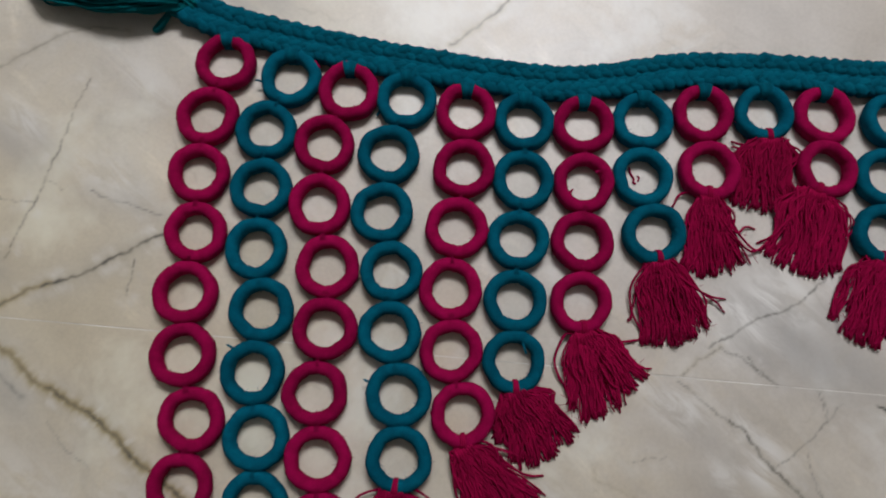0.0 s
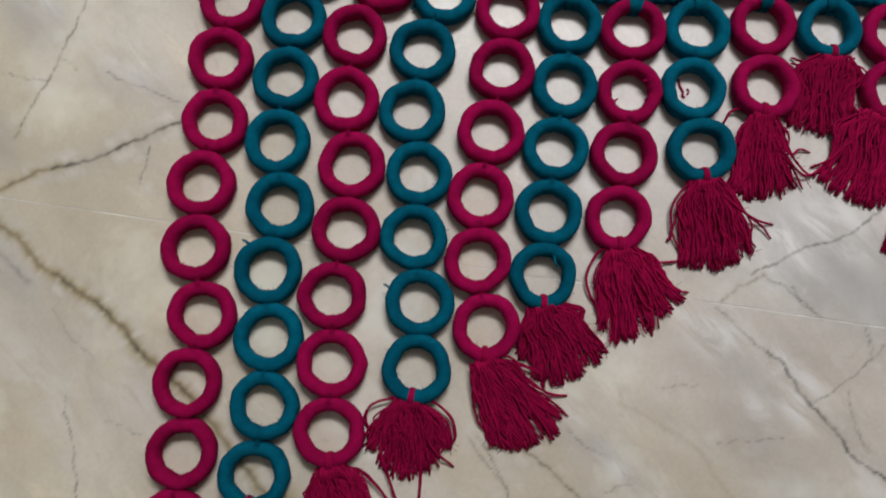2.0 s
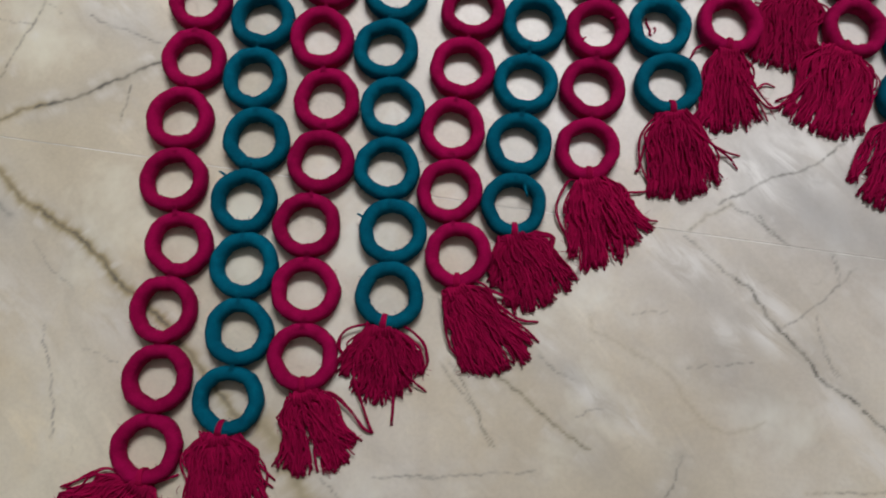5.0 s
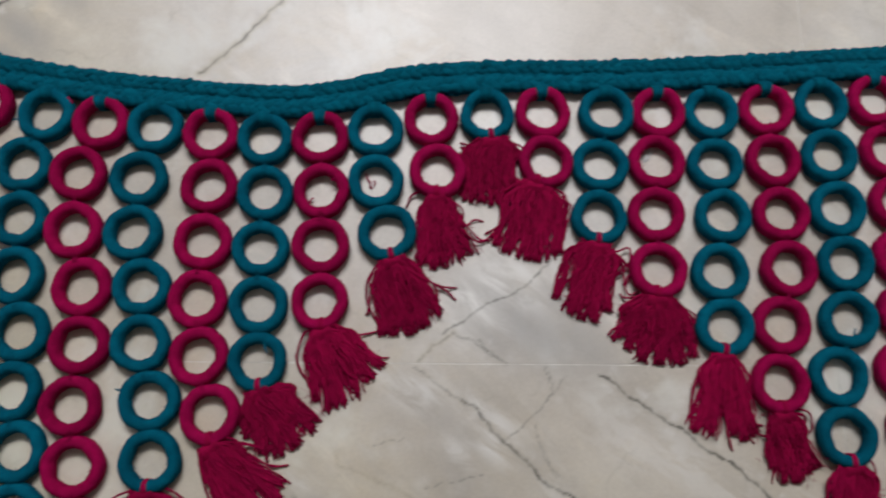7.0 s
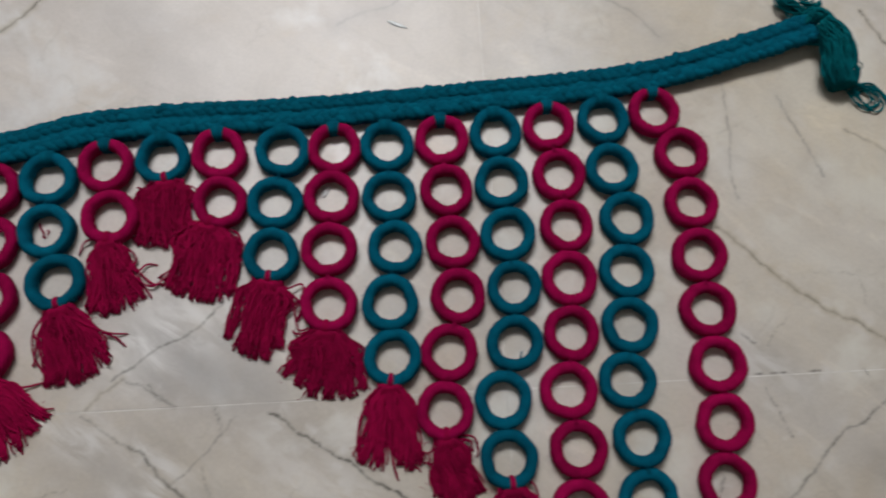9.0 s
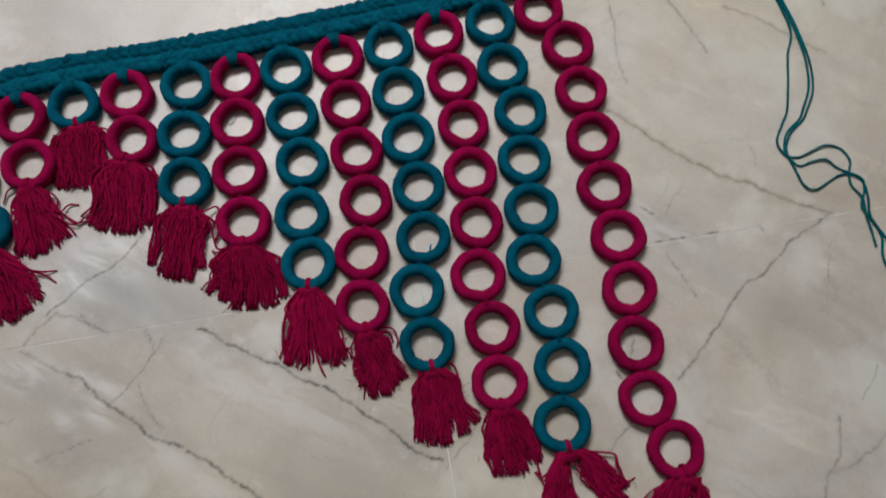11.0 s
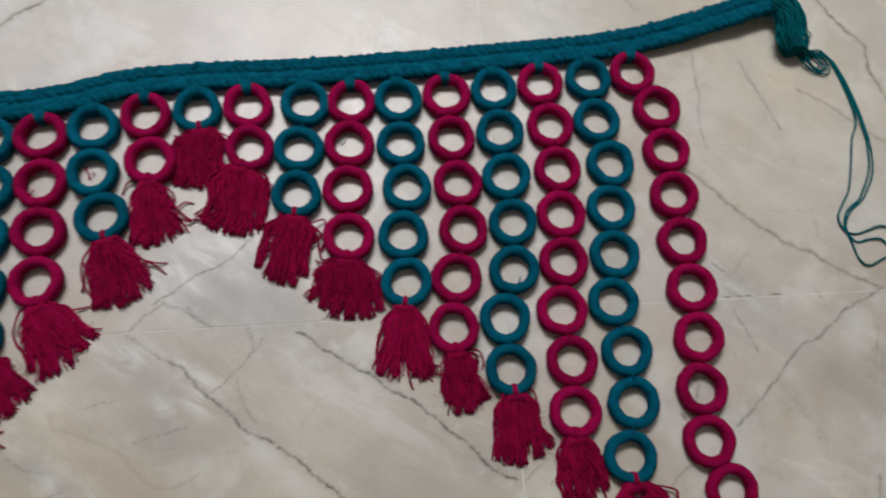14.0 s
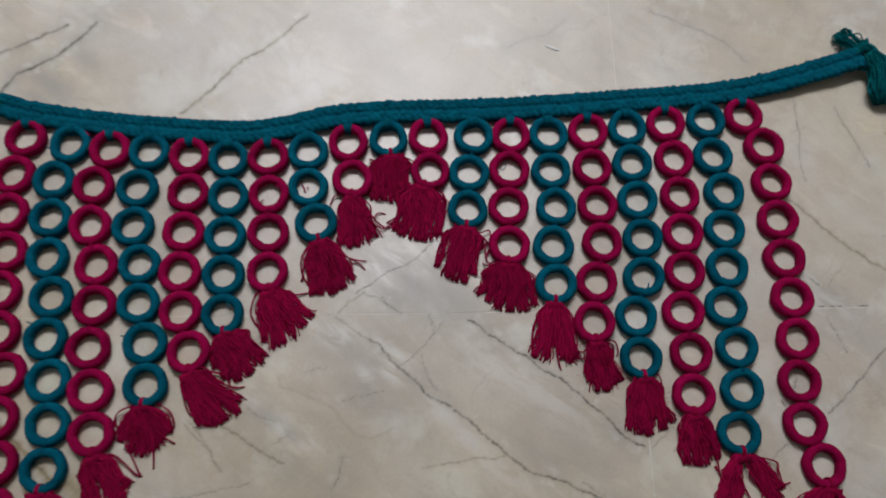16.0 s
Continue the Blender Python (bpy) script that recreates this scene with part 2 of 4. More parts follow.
TILE_X, TILE_Y, JOINT = 1.2, 0.6, 0.0008
X0, X1, Y0, Y1, HIGH = -2.4, 2.4, -2.4, 2.4, 2.7
floor = structure("floor", box("floor", (X0, Y0, -0.06), (X1, Y1, -0.0003), GROUT), "cream marble tile floor with pale grout joints", "floor")
structure("ceiling", box("ceiling", (X0 - 0.1, Y0 - 0.1, HIGH), (X1 + 0.1, Y1 + 0.1, HIGH + 0.1), WHITE), "plain white painted ceiling", "ceiling")
# unseen walls that close the room, toned dark to hold down bounce light
structure("wall_north", box("wall_north", (X0, Y1, -0.06), (X1, Y1 + 0.1, HIGH), PLASTER), "plain unseen wall, toned dark to limit bounce light", "wall")
structure("wall_south", box("wall_south", (X0, Y0 - 0.1, -0.06), (X1, Y0, HIGH), PLASTER), "plain unseen wall, toned dark to limit bounce light", "wall")
structure("wall_east", box("wall_east", (X1, Y0 - 0.1, -0.06), (X1 + 0.1, Y1 + 0.1, HIGH), PLASTER), "plain unseen wall, toned dark to limit bounce light", "wall")
structure("wall_west", box("wall_west", (X0 - 0.1, Y0 - 0.1, -0.06), (X0, Y1 + 0.1, HIGH), PLASTER), "plain unseen wall, toned dark to limit bounce light", "wall")

# the veins of the marble: lines across the floor, each with a width and a strength
VEINS = []


def vein(points, width, strength, smoke=0.0, ochre=0.0, halo=0.012, rough=0.0012):
    rng = random.Random(len(VEINS))
    line = [Vector((x, y)) for x, y in points]
    for level in range(4):
        finer = [line[0]]
        for a, b in zip(line, line[1:]):
            across = Vector((a.y - b.y, b.x - a.x))
            finer += [(a + b) / 2 + across.normalized() * rng.uniform(-1, 1) * min(rough, across.length * 0.14), b]
        line = finer
    VEINS.append((np.array([p[:] for p in line]), width, strength, smoke, ochre, halo))


vein([(-0.068, -0.252), (-0.053, -0.264), (-0.041, -0.274), (-0.032, -0.278)], 0.0012, 0.36, 0.1, 0.05)
vein([(-0.032, -0.278), (-0.024, -0.282), (-0.017, -0.292), (-0.007, -0.305), (0.007, -0.318), (0.017, -0.328), (0.027, -0.341), (0.042, -0.350), (0.052, -0.355)], 0.0017, 0.68, 0.25, 0.1)
vein([(-0.045, -0.227), (-0.026, -0.216), (-0.005, -0.203), (0.016, -0.194), (0.029, -0.186), (0.042, -0.175), (0.055, -0.162)], 0.0013, 0.55, 0.15, 0.0)
vein([(-0.037, -0.226), (-0.031, -0.230), (-0.021, -0.233), (-0.011, -0.241), (0.002, -0.251)], 0.0012, 0.5, 0.1, 0.0)
vein([(-0.065, -0.248), (-0.054, -0.236), (-0.037, -0.226)], 0.0011, 0.35, 0.05, 0.2)
vein([(0.033, -0.254), (0.036, -0.267), (0.038, -0.276)], 0.0009, 0.4, 0.05, 0.0)
vein([(0.050, -0.263), (0.037, -0.277), (0.022, -0.292), (0.007, -0.305), (-0.001, -0.310)], 0.0011, 0.4, 0.1, 0.0)
vein([(0.026, -0.314), (0.032, -0.328), (0.038, -0.339)], 0.0009, 0.32, 0.1, 0.0)
vein([(-0.102, -0.310), (-0.093, -0.307), (-0.083, -0.307), (-0.077, -0.305)], 0.0008, 0.36, 0.0, 0.0)
vein([(-0.062, -0.342), (-0.045, -0.338), (-0.019, -0.334)], 0.0008, 0.38, 0.0, 0.0)
vein([(-0.130, -0.313), (-0.128, -0.322), (-0.114, -0.328), (-0.100, -0.334), (-0.087, -0.340), (-0.071, -0.351), (-0.064, -0.363), (-0.057, -0.370), (-0.047, -0.378), (-0.033, -0.382), (-0.021, -0.378), (-0.010, -0.372)], 0.0010, 0.10, 0.0, 0.16)
vein([(-0.222, -0.353), (-0.212, -0.365), (-0.205, -0.377), (-0.197, -0.391), (-0.189, -0.406)], 0.0009, 0.48, 0.05, 0.1)
vein([(-0.192, -0.357), (-0.175, -0.368), (-0.163, -0.378), (-0.151, -0.386), (-0.135, -0.395), (-0.124, -0.401)], 0.0012, 0.5, 0.1, 0.3)
vein([(-0.162, -0.343), (-0.150, -0.353), (-0.138, -0.357)], 0.0011, 0.35, 0.3, 0.0)
vein([(-0.135, -0.382), (-0.126, -0.376), (-0.116, -0.374)], 0.0008, 0.35, 0.05, 0.0)
vein([(0.075, -0.263), (0.089, -0.271), (0.101, -0.283), (0.116, -0.294), (0.132, -0.304), (0.147, -0.317), (0.169, -0.331), (0.186, -0.347), (0.200, -0.362), (0.215, -0.376), (0.228, -0.393), (0.239, -0.402), (0.252, -0.408)], 0.0015, 0.85, 0.15, 0.05)
vein([(0.055, -0.359), (0.068, -0.368), (0.079, -0.380), (0.088, -0.390), (0.101, -0.400), (0.115, -0.414), (0.128, -0.425), (0.146, -0.431), (0.170, -0.441), (0.189, -0.450), (0.204, -0.460), (0.219, -0.470), (0.238, -0.480)], 0.0015, 0.72, 0.12, 0.12)
vein([(0.183, -0.440), (0.202, -0.453), (0.211, -0.467)], 0.0010, 0.35, 0.1, 0.1)
vein([(0.106, -0.408), (0.094, -0.411), (0.078, -0.408), (0.056, -0.412), (0.031, -0.413), (0.018, -0.415)], 0.0009, 0.32, 0.0, 0.15)
vein([(0.035, -0.253), (0.038, -0.265), (0.039, -0.272)], 0.0009, 0.3, 0.0, 0.0)
vein([(-0.017, -0.233), (-0.012, -0.242), (0.004, -0.252)], 0.0011, 0.45, 0.1, 0.0)
vein([(0.024, -0.298), (0.027, -0.315), (0.033, -0.331), (0.041, -0.339)], 0.0009, 0.3, 0.05, 0.0)
vein([(0.459, -0.145), (0.479, -0.164), (0.499, -0.186), (0.518, -0.206), (0.538, -0.223), (0.563, -0.235), (0.579, -0.249), (0.603, -0.265), (0.626, -0.277)], 0.0015, 0.46, 0.1, 0.3)
vein([(0.623, -0.278), (0.600, -0.287), (0.580, -0.295), (0.567, -0.306), (0.551, -0.317), (0.532, -0.322), (0.516, -0.335), (0.502, -0.349), (0.489, -0.360), (0.473, -0.374), (0.455, -0.386)], 0.0015, 0.54, 0.18, 0.0)
vein([(0.460, -0.236), (0.474, -0.246)], 0.0009, 0.7, 0.2, 0.0)
vein([(0.469, -0.271), (0.474, -0.271)], 0.0010, 0.8, 0.2, 0.0)
vein([(0.481, -0.271), (0.494, -0.272)], 0.0008, 0.7, 0.2, 0.0)
vein([(0.514, -0.273), (0.523, -0.273)], 0.0010, 0.75, 0.1, 0.0)
vein([(0.475, -0.282), (0.482, -0.298), (0.488, -0.319), (0.489, -0.323)], 0.0009, 0.5, 0.1, 0.0)
vein([(0.504, -0.228), (0.492, -0.238), (0.484, -0.249)], 0.0008, 0.35, 0.0, 0.0)
vein([(0.560, -0.274), (0.564, -0.282)], 0.0009, 0.5, 0.0, 0.0)
vein([(0.560, -0.193), (0.574, -0.196), (0.577, -0.210), (0.575, -0.223)], 0.0008, 0.22, 0.0, 0.0)
vein([(0.618, -0.301), (0.608, -0.321), (0.604, -0.335)], 0.0008, 0.3, 0.0, 0.0)
vein([(0.260, -0.499), (0.283, -0.492), (0.299, -0.480), (0.312, -0.472)], 0.0014, 0.5, 0.15, 0.0)
vein([(0.374, -0.436), (0.385, -0.430), (0.396, -0.420), (0.407, -0.414)], 0.0012, 0.4, 0.1, 0.0)
vein([(0.575, -0.443), (0.569, -0.462), (0.564, -0.474), (0.551, -0.484), (0.538, -0.507), (0.527, -0.526), (0.516, -0.545)], 0.0011, 0.42, 0.1, 0.15)
vein([(0.620, -0.457), (0.604, -0.466), (0.581, -0.478), (0.551, -0.484)], 0.0011, 0.32, 0.2, 0.1)
vein([(0.620, -0.410), (0.611, -0.422), (0.599, -0.433)], 0.0009, 0.35, 0.0, 0.0)
vein([(0.457, -0.538), (0.470, -0.533), (0.492, -0.522), (0.513, -0.507)], 0.0016, 0.22, 0.5, 0.0)
vein([(0.407, -0.369), (0.410, -0.376)], 0.0014, 0.8, 0.1, 0.0)
vein([(-0.572, -0.224), (-0.550, -0.211), (-0.528, -0.201)], 0.0015, 0.4, 0.1, 0.65)
vein([(-0.535, -0.204), (-0.505, -0.193), (-0.487, -0.181), (-0.468, -0.171), (-0.450, -0.161)], 0.0019, 0.72, 0.3, 0.15)
vein([(-0.469, -0.181), (-0.469, -0.194), (-0.472, -0.207)], 0.0009, 0.5, 0.05, 0.0)
vein([(-0.535, -0.096), (-0.543, -0.121), (-0.549, -0.144), (-0.559, -0.168), (-0.564, -0.184)], 0.0010, 0.55, 0.05, 0.1)
vein([(-0.520, -0.041), (-0.530, -0.072), (-0.536, -0.101)], 0.0009, 0.4, 0.05, 0.1)
vein([(-0.568, -0.244), (-0.550, -0.252), (-0.535, -0.267), (-0.521, -0.276)], 0.0019, 0.35, 0.15, 0.75)
vein([(-0.521, -0.276), (-0.506, -0.283), (-0.491, -0.291), (-0.477, -0.300), (-0.461, -0.314), (-0.448, -0.326), (-0.428, -0.339), (-0.412, -0.350)], 0.0021, 0.66, 0.25, 0.85)
vein([(-0.412, -0.350), (-0.387, -0.375), (-0.369, -0.392), (-0.358, -0.404)], 0.0021, 0.5, 0.2, 0.7)
vein([(-0.344, -0.406), (-0.328, -0.417), (-0.317, -0.436), (-0.309, -0.449), (-0.288, -0.463)], 0.0042, 0.12, 0.1, 0.6)
vein([(-0.300, -0.436), (-0.291, -0.442), (-0.283, -0.450), (-0.278, -0.458)], 0.0010, 0.4, 0.1, 0.0)
vein([(-0.264, -0.433), (-0.240, -0.430), (-0.215, -0.427), (-0.193, -0.425)], 0.0009, 0.4, 0.0, 0.0)
vein([(-0.228, -0.355), (-0.215, -0.369), (-0.200, -0.386), (-0.187, -0.406)], 0.0009, 0.42, 0.0, 0.1)
vein([(-0.564, -0.264), (-0.549, -0.274), (-0.536, -0.283)], 0.0018, 0.25, 0.5, 0.0)
vein([(-0.498, -0.356), (-0.497, -0.367), (-0.489, -0.383), (-0.481, -0.408), (-0.479, -0.430)], 0.0009, 0.5, 0.05, 0.0)
vein([(-0.469, -0.370), (-0.457, -0.372), (-0.444, -0.376)], 0.0008, 0.3, 0.0, 0.0)
vein([(-0.508, -0.130), (-0.491, -0.137), (-0.465, -0.143), (-0.450, -0.147)], 0.0010, 0.4, 0.3, 0.0)
vein([(-0.543, -0.123), (-0.529, -0.131)], 0.0008, 0.35, 0.0, 0.0)
vein([(-0.577, -0.138), (-0.560, -0.141), (-0.547, -0.141)], 0.0008, 0.35, 0.0, 0.0)
vein([(-0.591, -0.035), (-0.575, -0.023), (-0.551, -0.007), (-0.526, 0.001), (-0.495, 0.000)], 0.0016, 0.3, 0.25, 0.15)
vein([(-0.093, 0.128), (-0.118, 0.105), (-0.145, 0.083), (-0.172, 0.069), (-0.192, 0.047), (-0.218, 0.022), (-0.243, 0.001)], 0.0018, 0.6, 0.2, 0.3)
vein([(-0.459, 0.090), (-0.428, 0.104), (-0.396, 0.118), (-0.383, 0.125)], 0.0018, 0.7, 0.3, 0.1)
vein([(-0.454, 0.037), (-0.437, 0.062), (-0.418, 0.069), (-0.393, 0.083), (-0.368, 0.105), (-0.349, 0.127)], 0.0022, 0.8, 0.5, 0.1)
vein([(0.150, 0.070), (0.172, 0.081), (0.201, 0.087), (0.224, 0.106)], 0.0020, 0.16, 0.3, 0.0)
vein([(0.332, 0.114), (0.365, 0.096), (0.392, 0.083), (0.421, 0.063), (0.441, 0.037)], 0.0018, 0.25, 0.25, 0.0)
vein([(-0.516, -0.300), (-0.505, -0.314), (-0.483, -0.331)], 0.0010, 0.25, 0.15, 0.0)
vein([(-0.547, -0.470), (-0.532, -0.471), (-0.523, -0.485), (-0.519, -0.498)], 0.0024, 0.35, 0.15, 0.5)
vein([(-0.240, -0.431), (-0.215, -0.427), (-0.182, -0.422), (-0.156, -0.419)], 0.0010, 0.32, 0.1, 0.0)
vein([(-0.064, -0.400), (-0.067, -0.415), (-0.077, -0.432)], 0.0010, 0.4, 0.3, 0.0)
vein([(0.254, -0.415), (0.276, -0.398), (0.289, -0.384)], 0.0010, 0.3, 0.1, 0.0)
vein([(0.426, -0.337), (0.427, -0.349), (0.423, -0.358)], 0.0010, 0.7, 0.2, 0.0)
vein([(0.635, 0.051), (0.641, 0.036), (0.656, 0.008), (0.680, -0.021), (0.677, -0.053), (0.686, -0.083)], 0.0014, 0.68, 0.1, 0.25)
vein([(0.490, -0.014), (0.488, -0.053), (0.483, -0.097), (0.485, -0.122)], 0.0012, 0.36, 0.15, 0.0)
vein([(0.538, -0.029), (0.552, -0.069), (0.560, -0.096), (0.564, -0.108)], 0.0013, 0.42, 0.2, 0.0)
vein([(0.593, -0.066), (0.618, -0.081), (0.647, -0.110), (0.671, -0.130)], 0.0012, 0.36, 0.1, 0.2)

# soft patches: x, y, radius, how strong; grey ones and pale ones
SMOKE = [(0.024, -0.222, 0.034, 0.6), (0.060, -0.236, 0.026, 0.5), (-0.005, -0.228, 0.02, 0.35), (-0.585, -0.185, 0.022, 0.4), (-0.565, -0.255, 0.028, 0.4), (-0.55, -0.50, 0.03, 0.35),
         (-0.128, -0.402, 0.02, 0.3), (-0.062, -0.475, 0.02, 0.3), (-0.032, -0.335, 0.03, 0.25), (0.485, -0.262, 0.03, 0.3), (0.515, -0.512, 0.03, 0.35), (0.535, -0.325, 0.04, 0.2),
         (0.290, -0.475, 0.025, 0.3), (0.23, -0.385, 0.02, 0.3), (-0.395, 0.045, 0.022, 0.6), (-0.41, 0.025, 0.016, 0.5), (-0.36, 0.08, 0.018, 0.45), (-0.02, 0.09, 0.035, 0.22), (0.0, 0.05, 0.03, 0.2)]
SMOKE += [(0.011, -0.217, 0.034, 0.62), (-0.010, -0.228, 0.024, 0.5), (0.032, -0.231, 0.028, 0.5), (0.048, -0.206, 0.022, 0.45), (-0.573, -0.094, 0.02, 0.5), (-0.557, -0.089, 0.016, 0.4), (-0.548, -0.282, 0.022, 0.4), (-0.051, -0.289, 0.022, 0.3), (-0.031, -0.305, 0.02, 0.3), (-0.139, -0.355, 0.012, 0.5), (-0.118, -0.371, 0.012, 0.4), (0.496, -0.523, 0.02, 0.45), (0.464, -0.538, 0.016, 0.45), (0.142, -0.410, 0.02, 0.3), (0.224, -0.394, 0.016, 0.35), (0.178, -0.404, 0.025, 0.2)]
WARM = [(-0.55, -0.20, 0.24, 1.0), (-0.48, -0.45, 0.20, 1.0), (-0.10, -0.44, 0.17, 0.85), (0.36, -0.52, 0.20, 0.75), (0.58, -0.05, 0.18, 0.7), (-0.40, 0.06, 0.10, 0.6), (0.14, -0.47, 0.16, 0.75), (0.52, -0.19, 0.20, 0.5), (0.50, -0.38, 0.18, 0.4)]
PALE = [(0.012, -0.190, 0.017, 0.9), (-0.015, -0.207, 0.014, 0.85), (0.035, -0.172, 0.014, 0.6), (-0.004, -0.297, 0.012, 0.7), (0.002, -0.31, 0.010, 0.6), (-0.06, -0.262, 0.016, 0.5), (-0.08, -0.262, 0.012, 0.4),
        (0.062, -0.388, 0.014, 0.5), (0.08, -0.405, 0.012, 0.4), (0.23, -0.36, 0.02, 0.3), (0.60, -0.31, 0.02, 0.35), (-0.56, -0.42, 0.03, 0.3), (0.03, -0.345, 0.012, 0.4)]
PALE += [(-0.021, -0.201, 0.014, 0.9), (-0.000, -0.190, 0.014, 0.9), (0.021, -0.180, 0.01, 0.8), (-0.041, -0.218, 0.016, 0.6), (-0.080, -0.265, 0.016, 0.8), (-0.064, -0.269, 0.012, 0.7), (-0.019, -0.285, 0.009, 0.8), (-0.012, -0.309, 0.01, 0.8), (-0.037, -0.317, 0.01, 0.6), (0.010, -0.297, 0.02, 0.3), (-0.156, -0.335, 0.012, 0.6), (-0.127, -0.365, 0.014, 0.55), (-0.099, -0.380, 0.012, 0.5), (0.135, -0.332, 0.03, 0.45), (0.170, -0.359, 0.03, 0.4)]
PALE += [(0.095, -0.313, 0.03, 0.4), (0.043, -0.362, 0.016, 0.6), (0.068, -0.390, 0.018, 0.55), (0.104, -0.428, 0.03, 0.35), (-0.013, -0.313, 0.012, 0.8), (0.480, -0.265, 0.02, 0.5), (0.463, -0.241, 0.016, 0.5), (0.487, -0.482, 0.03, 0.35), (0.352, -0.482, 0.03, 0.35), (-0.567, -0.076, 0.016, 0.6), (-0.488, -0.121, 0.02, 0.5), (-0.477, -0.039, 0.02, 0.5), (-0.524, -0.342, 0.03, 0.35), (-0.453, -0.349, 0.02, 0.4), (-0.502, -0.119, 0.02, 0.5)]


def steps(start, length, lo, hi, step):
    """Even steps along a tile's side, fine from lo to hi and coarse beyond."""
    a, b = start + JOINT / 2, start + length - JOINT / 2
    lo, hi = min(max(lo, a), b), max(min(hi, b), a)
    fine = np.linspace(lo, hi, max(round((hi - lo) / step), 1) + 1)
    return np.unique(np.concatenate([np.arange(a, lo - 0.02, 0.03), fine, np.arange(b, hi + 0.02, -0.03)]).round(6))


def worked_tile(x0, y0, step, wear):
    """A tile whose top is a fine sheet that carries the stone's veins."""
    xs, ys = steps(x0, TILE_X, -0.89, 0.45, step), steps(y0, TILE_Y, -0.31, 0.60, step)
    nx, ny = len(xs) - 1, len(ys) - 1
    gx, gy = [a.ravel() for a in np.meshgrid(xs, ys)]
    a = math.radians(ANGLE)
    wx, wy = CORNER[0] + gx * math.cos(a) - gy * math.sin(a), CORNER[1] + gx * math.sin(a) + gy * math.cos(a)
    layers = {key: np.zeros(len(gx)) for key in ("vein", "smoke", "ochre", "pale", "wear", "warm")}
    for line, width, strength, smoke, ochre, halo in VEINS:
        near = np.where((wx > line[:, 0].min() - 0.05) & (wx < line[:, 0].max() + 0.05) & (wy > line[:, 1].min() - 0.05) & (wy < line[:, 1].max() + 0.05))[0]
        if not len(near):
            continue
        far, along = np.full(len(near), 9.0), np.zeros(len(near))
        for i in range(len(line) - 1):
            p, d = line[i], line[i + 1] - line[i]
            s = np.clip(((wx[near] - p[0]) * d[0] + (wy[near] - p[1]) * d[1]) / (d @ d), 0, 1)
            here = np.hypot(wx[near] - p[0] - s * d[0], wy[near] - p[1] - s * d[1])
            along = np.where(here < far, (i + s) / (len(line) - 1), along)
            far = np.minimum(far, here)
        phase, long = line[0, 0] * 700, len(line) / 16
        wide = 0.8 * width * (0.85 + 0.4 * np.sin(along * long * 5.1 + phase) * np.sin(along * long * 13.7 + 2 * phase))
        strength = strength * (0.9 + 0.25 * np.sin(along * long * 3.3 + 3 * phase) + 0.08 * np.sin(along * long * 13 + phase))
        beside = np.clip(0.4 + 0.8 * np.sin(along * long * 4.1 + 5 * phase) + 0.4 * np.sin(along * long * 11.3 + phase), 0, 1)
        for key, value in (("vein", 1.45 * strength * np.exp(-(far / (0.85 * wide)) ** 2)), ("pale", 0.55 * strength * beside * np.exp(-((far - 0.006) / 0.0042) ** 2)), ("smoke", smoke * np.exp(-(far / halo) ** 1.3)), ("ochre", 1.25 * ochre * np.exp(-(far / (2.6 * wide)) ** 2))):
            layers[key][near] = np.maximum(layers[key][near], value)
    swirl = 0.5 + 0.5 * np.sin(wx * 160 + 3 * np.sin(wy * 95)) * np.sin(wy * 140 + 2.5 * np.sin(wx * 120))
    for key, spots in (("smoke", SMOKE), ("pale", PALE), ("warm", WARM)):
        for x, y, r, k in spots:
            d = np.hypot(((wx - x) * 0.77 - (wy - y) * 0.64) * 0.6, ((wx - x) * 0.64 + (wy - y) * 0.77) * 1.35) * (0.9 + 0.2 * swirl)
            layers[key] = np.maximum(layers[key], k * np.exp(-(d / r) ** 2))
    # one tile rougher and slightly greyed, its weaker glare put into the colour
    layers["wear"] += wear
    layers["smoke"] = np.maximum(layers["smoke"], wear)
    top = np.stack([gx, gy, 0 * gx], 1)
    idx = np.arange((nx + 1) * (ny + 1)).reshape(ny + 1, nx + 1)
    quads = np.stack([idx[:-1, :-1], idx[:-1, 1:], idx[1:, 1:], idx[1:, :-1]], -1).reshape(-1, 4).tolist()
    rim = np.concatenate([idx[0, :], idx[1:, -1], idx[-1, -2::-1], idx[-2:0:-1, 0]])
    low = top[rim] - (0, 0, 0.0003)
    n, k = len(top), len(rim)
    quads += [(int(rim[i]), n + i, n + (i + 1) % k, int(rim[(i + 1) % k])) for i in range(k)]
    me = mesh_of("tile", np.concatenate([top, low]).tolist(), quads, MARBLE, smooth=False)
    for key, value in layers.items():
        me.attributes.new(key, "FLOAT", "POINT").data.foreach_set("value", np.concatenate([value, value[rim]]).astype(np.float32))
    return me


# ---- the hanging ----
hanging = tagged(new("wall_hanging"), "handmade magenta and teal wool ring hanging laid flat on marble", "wall hanging")

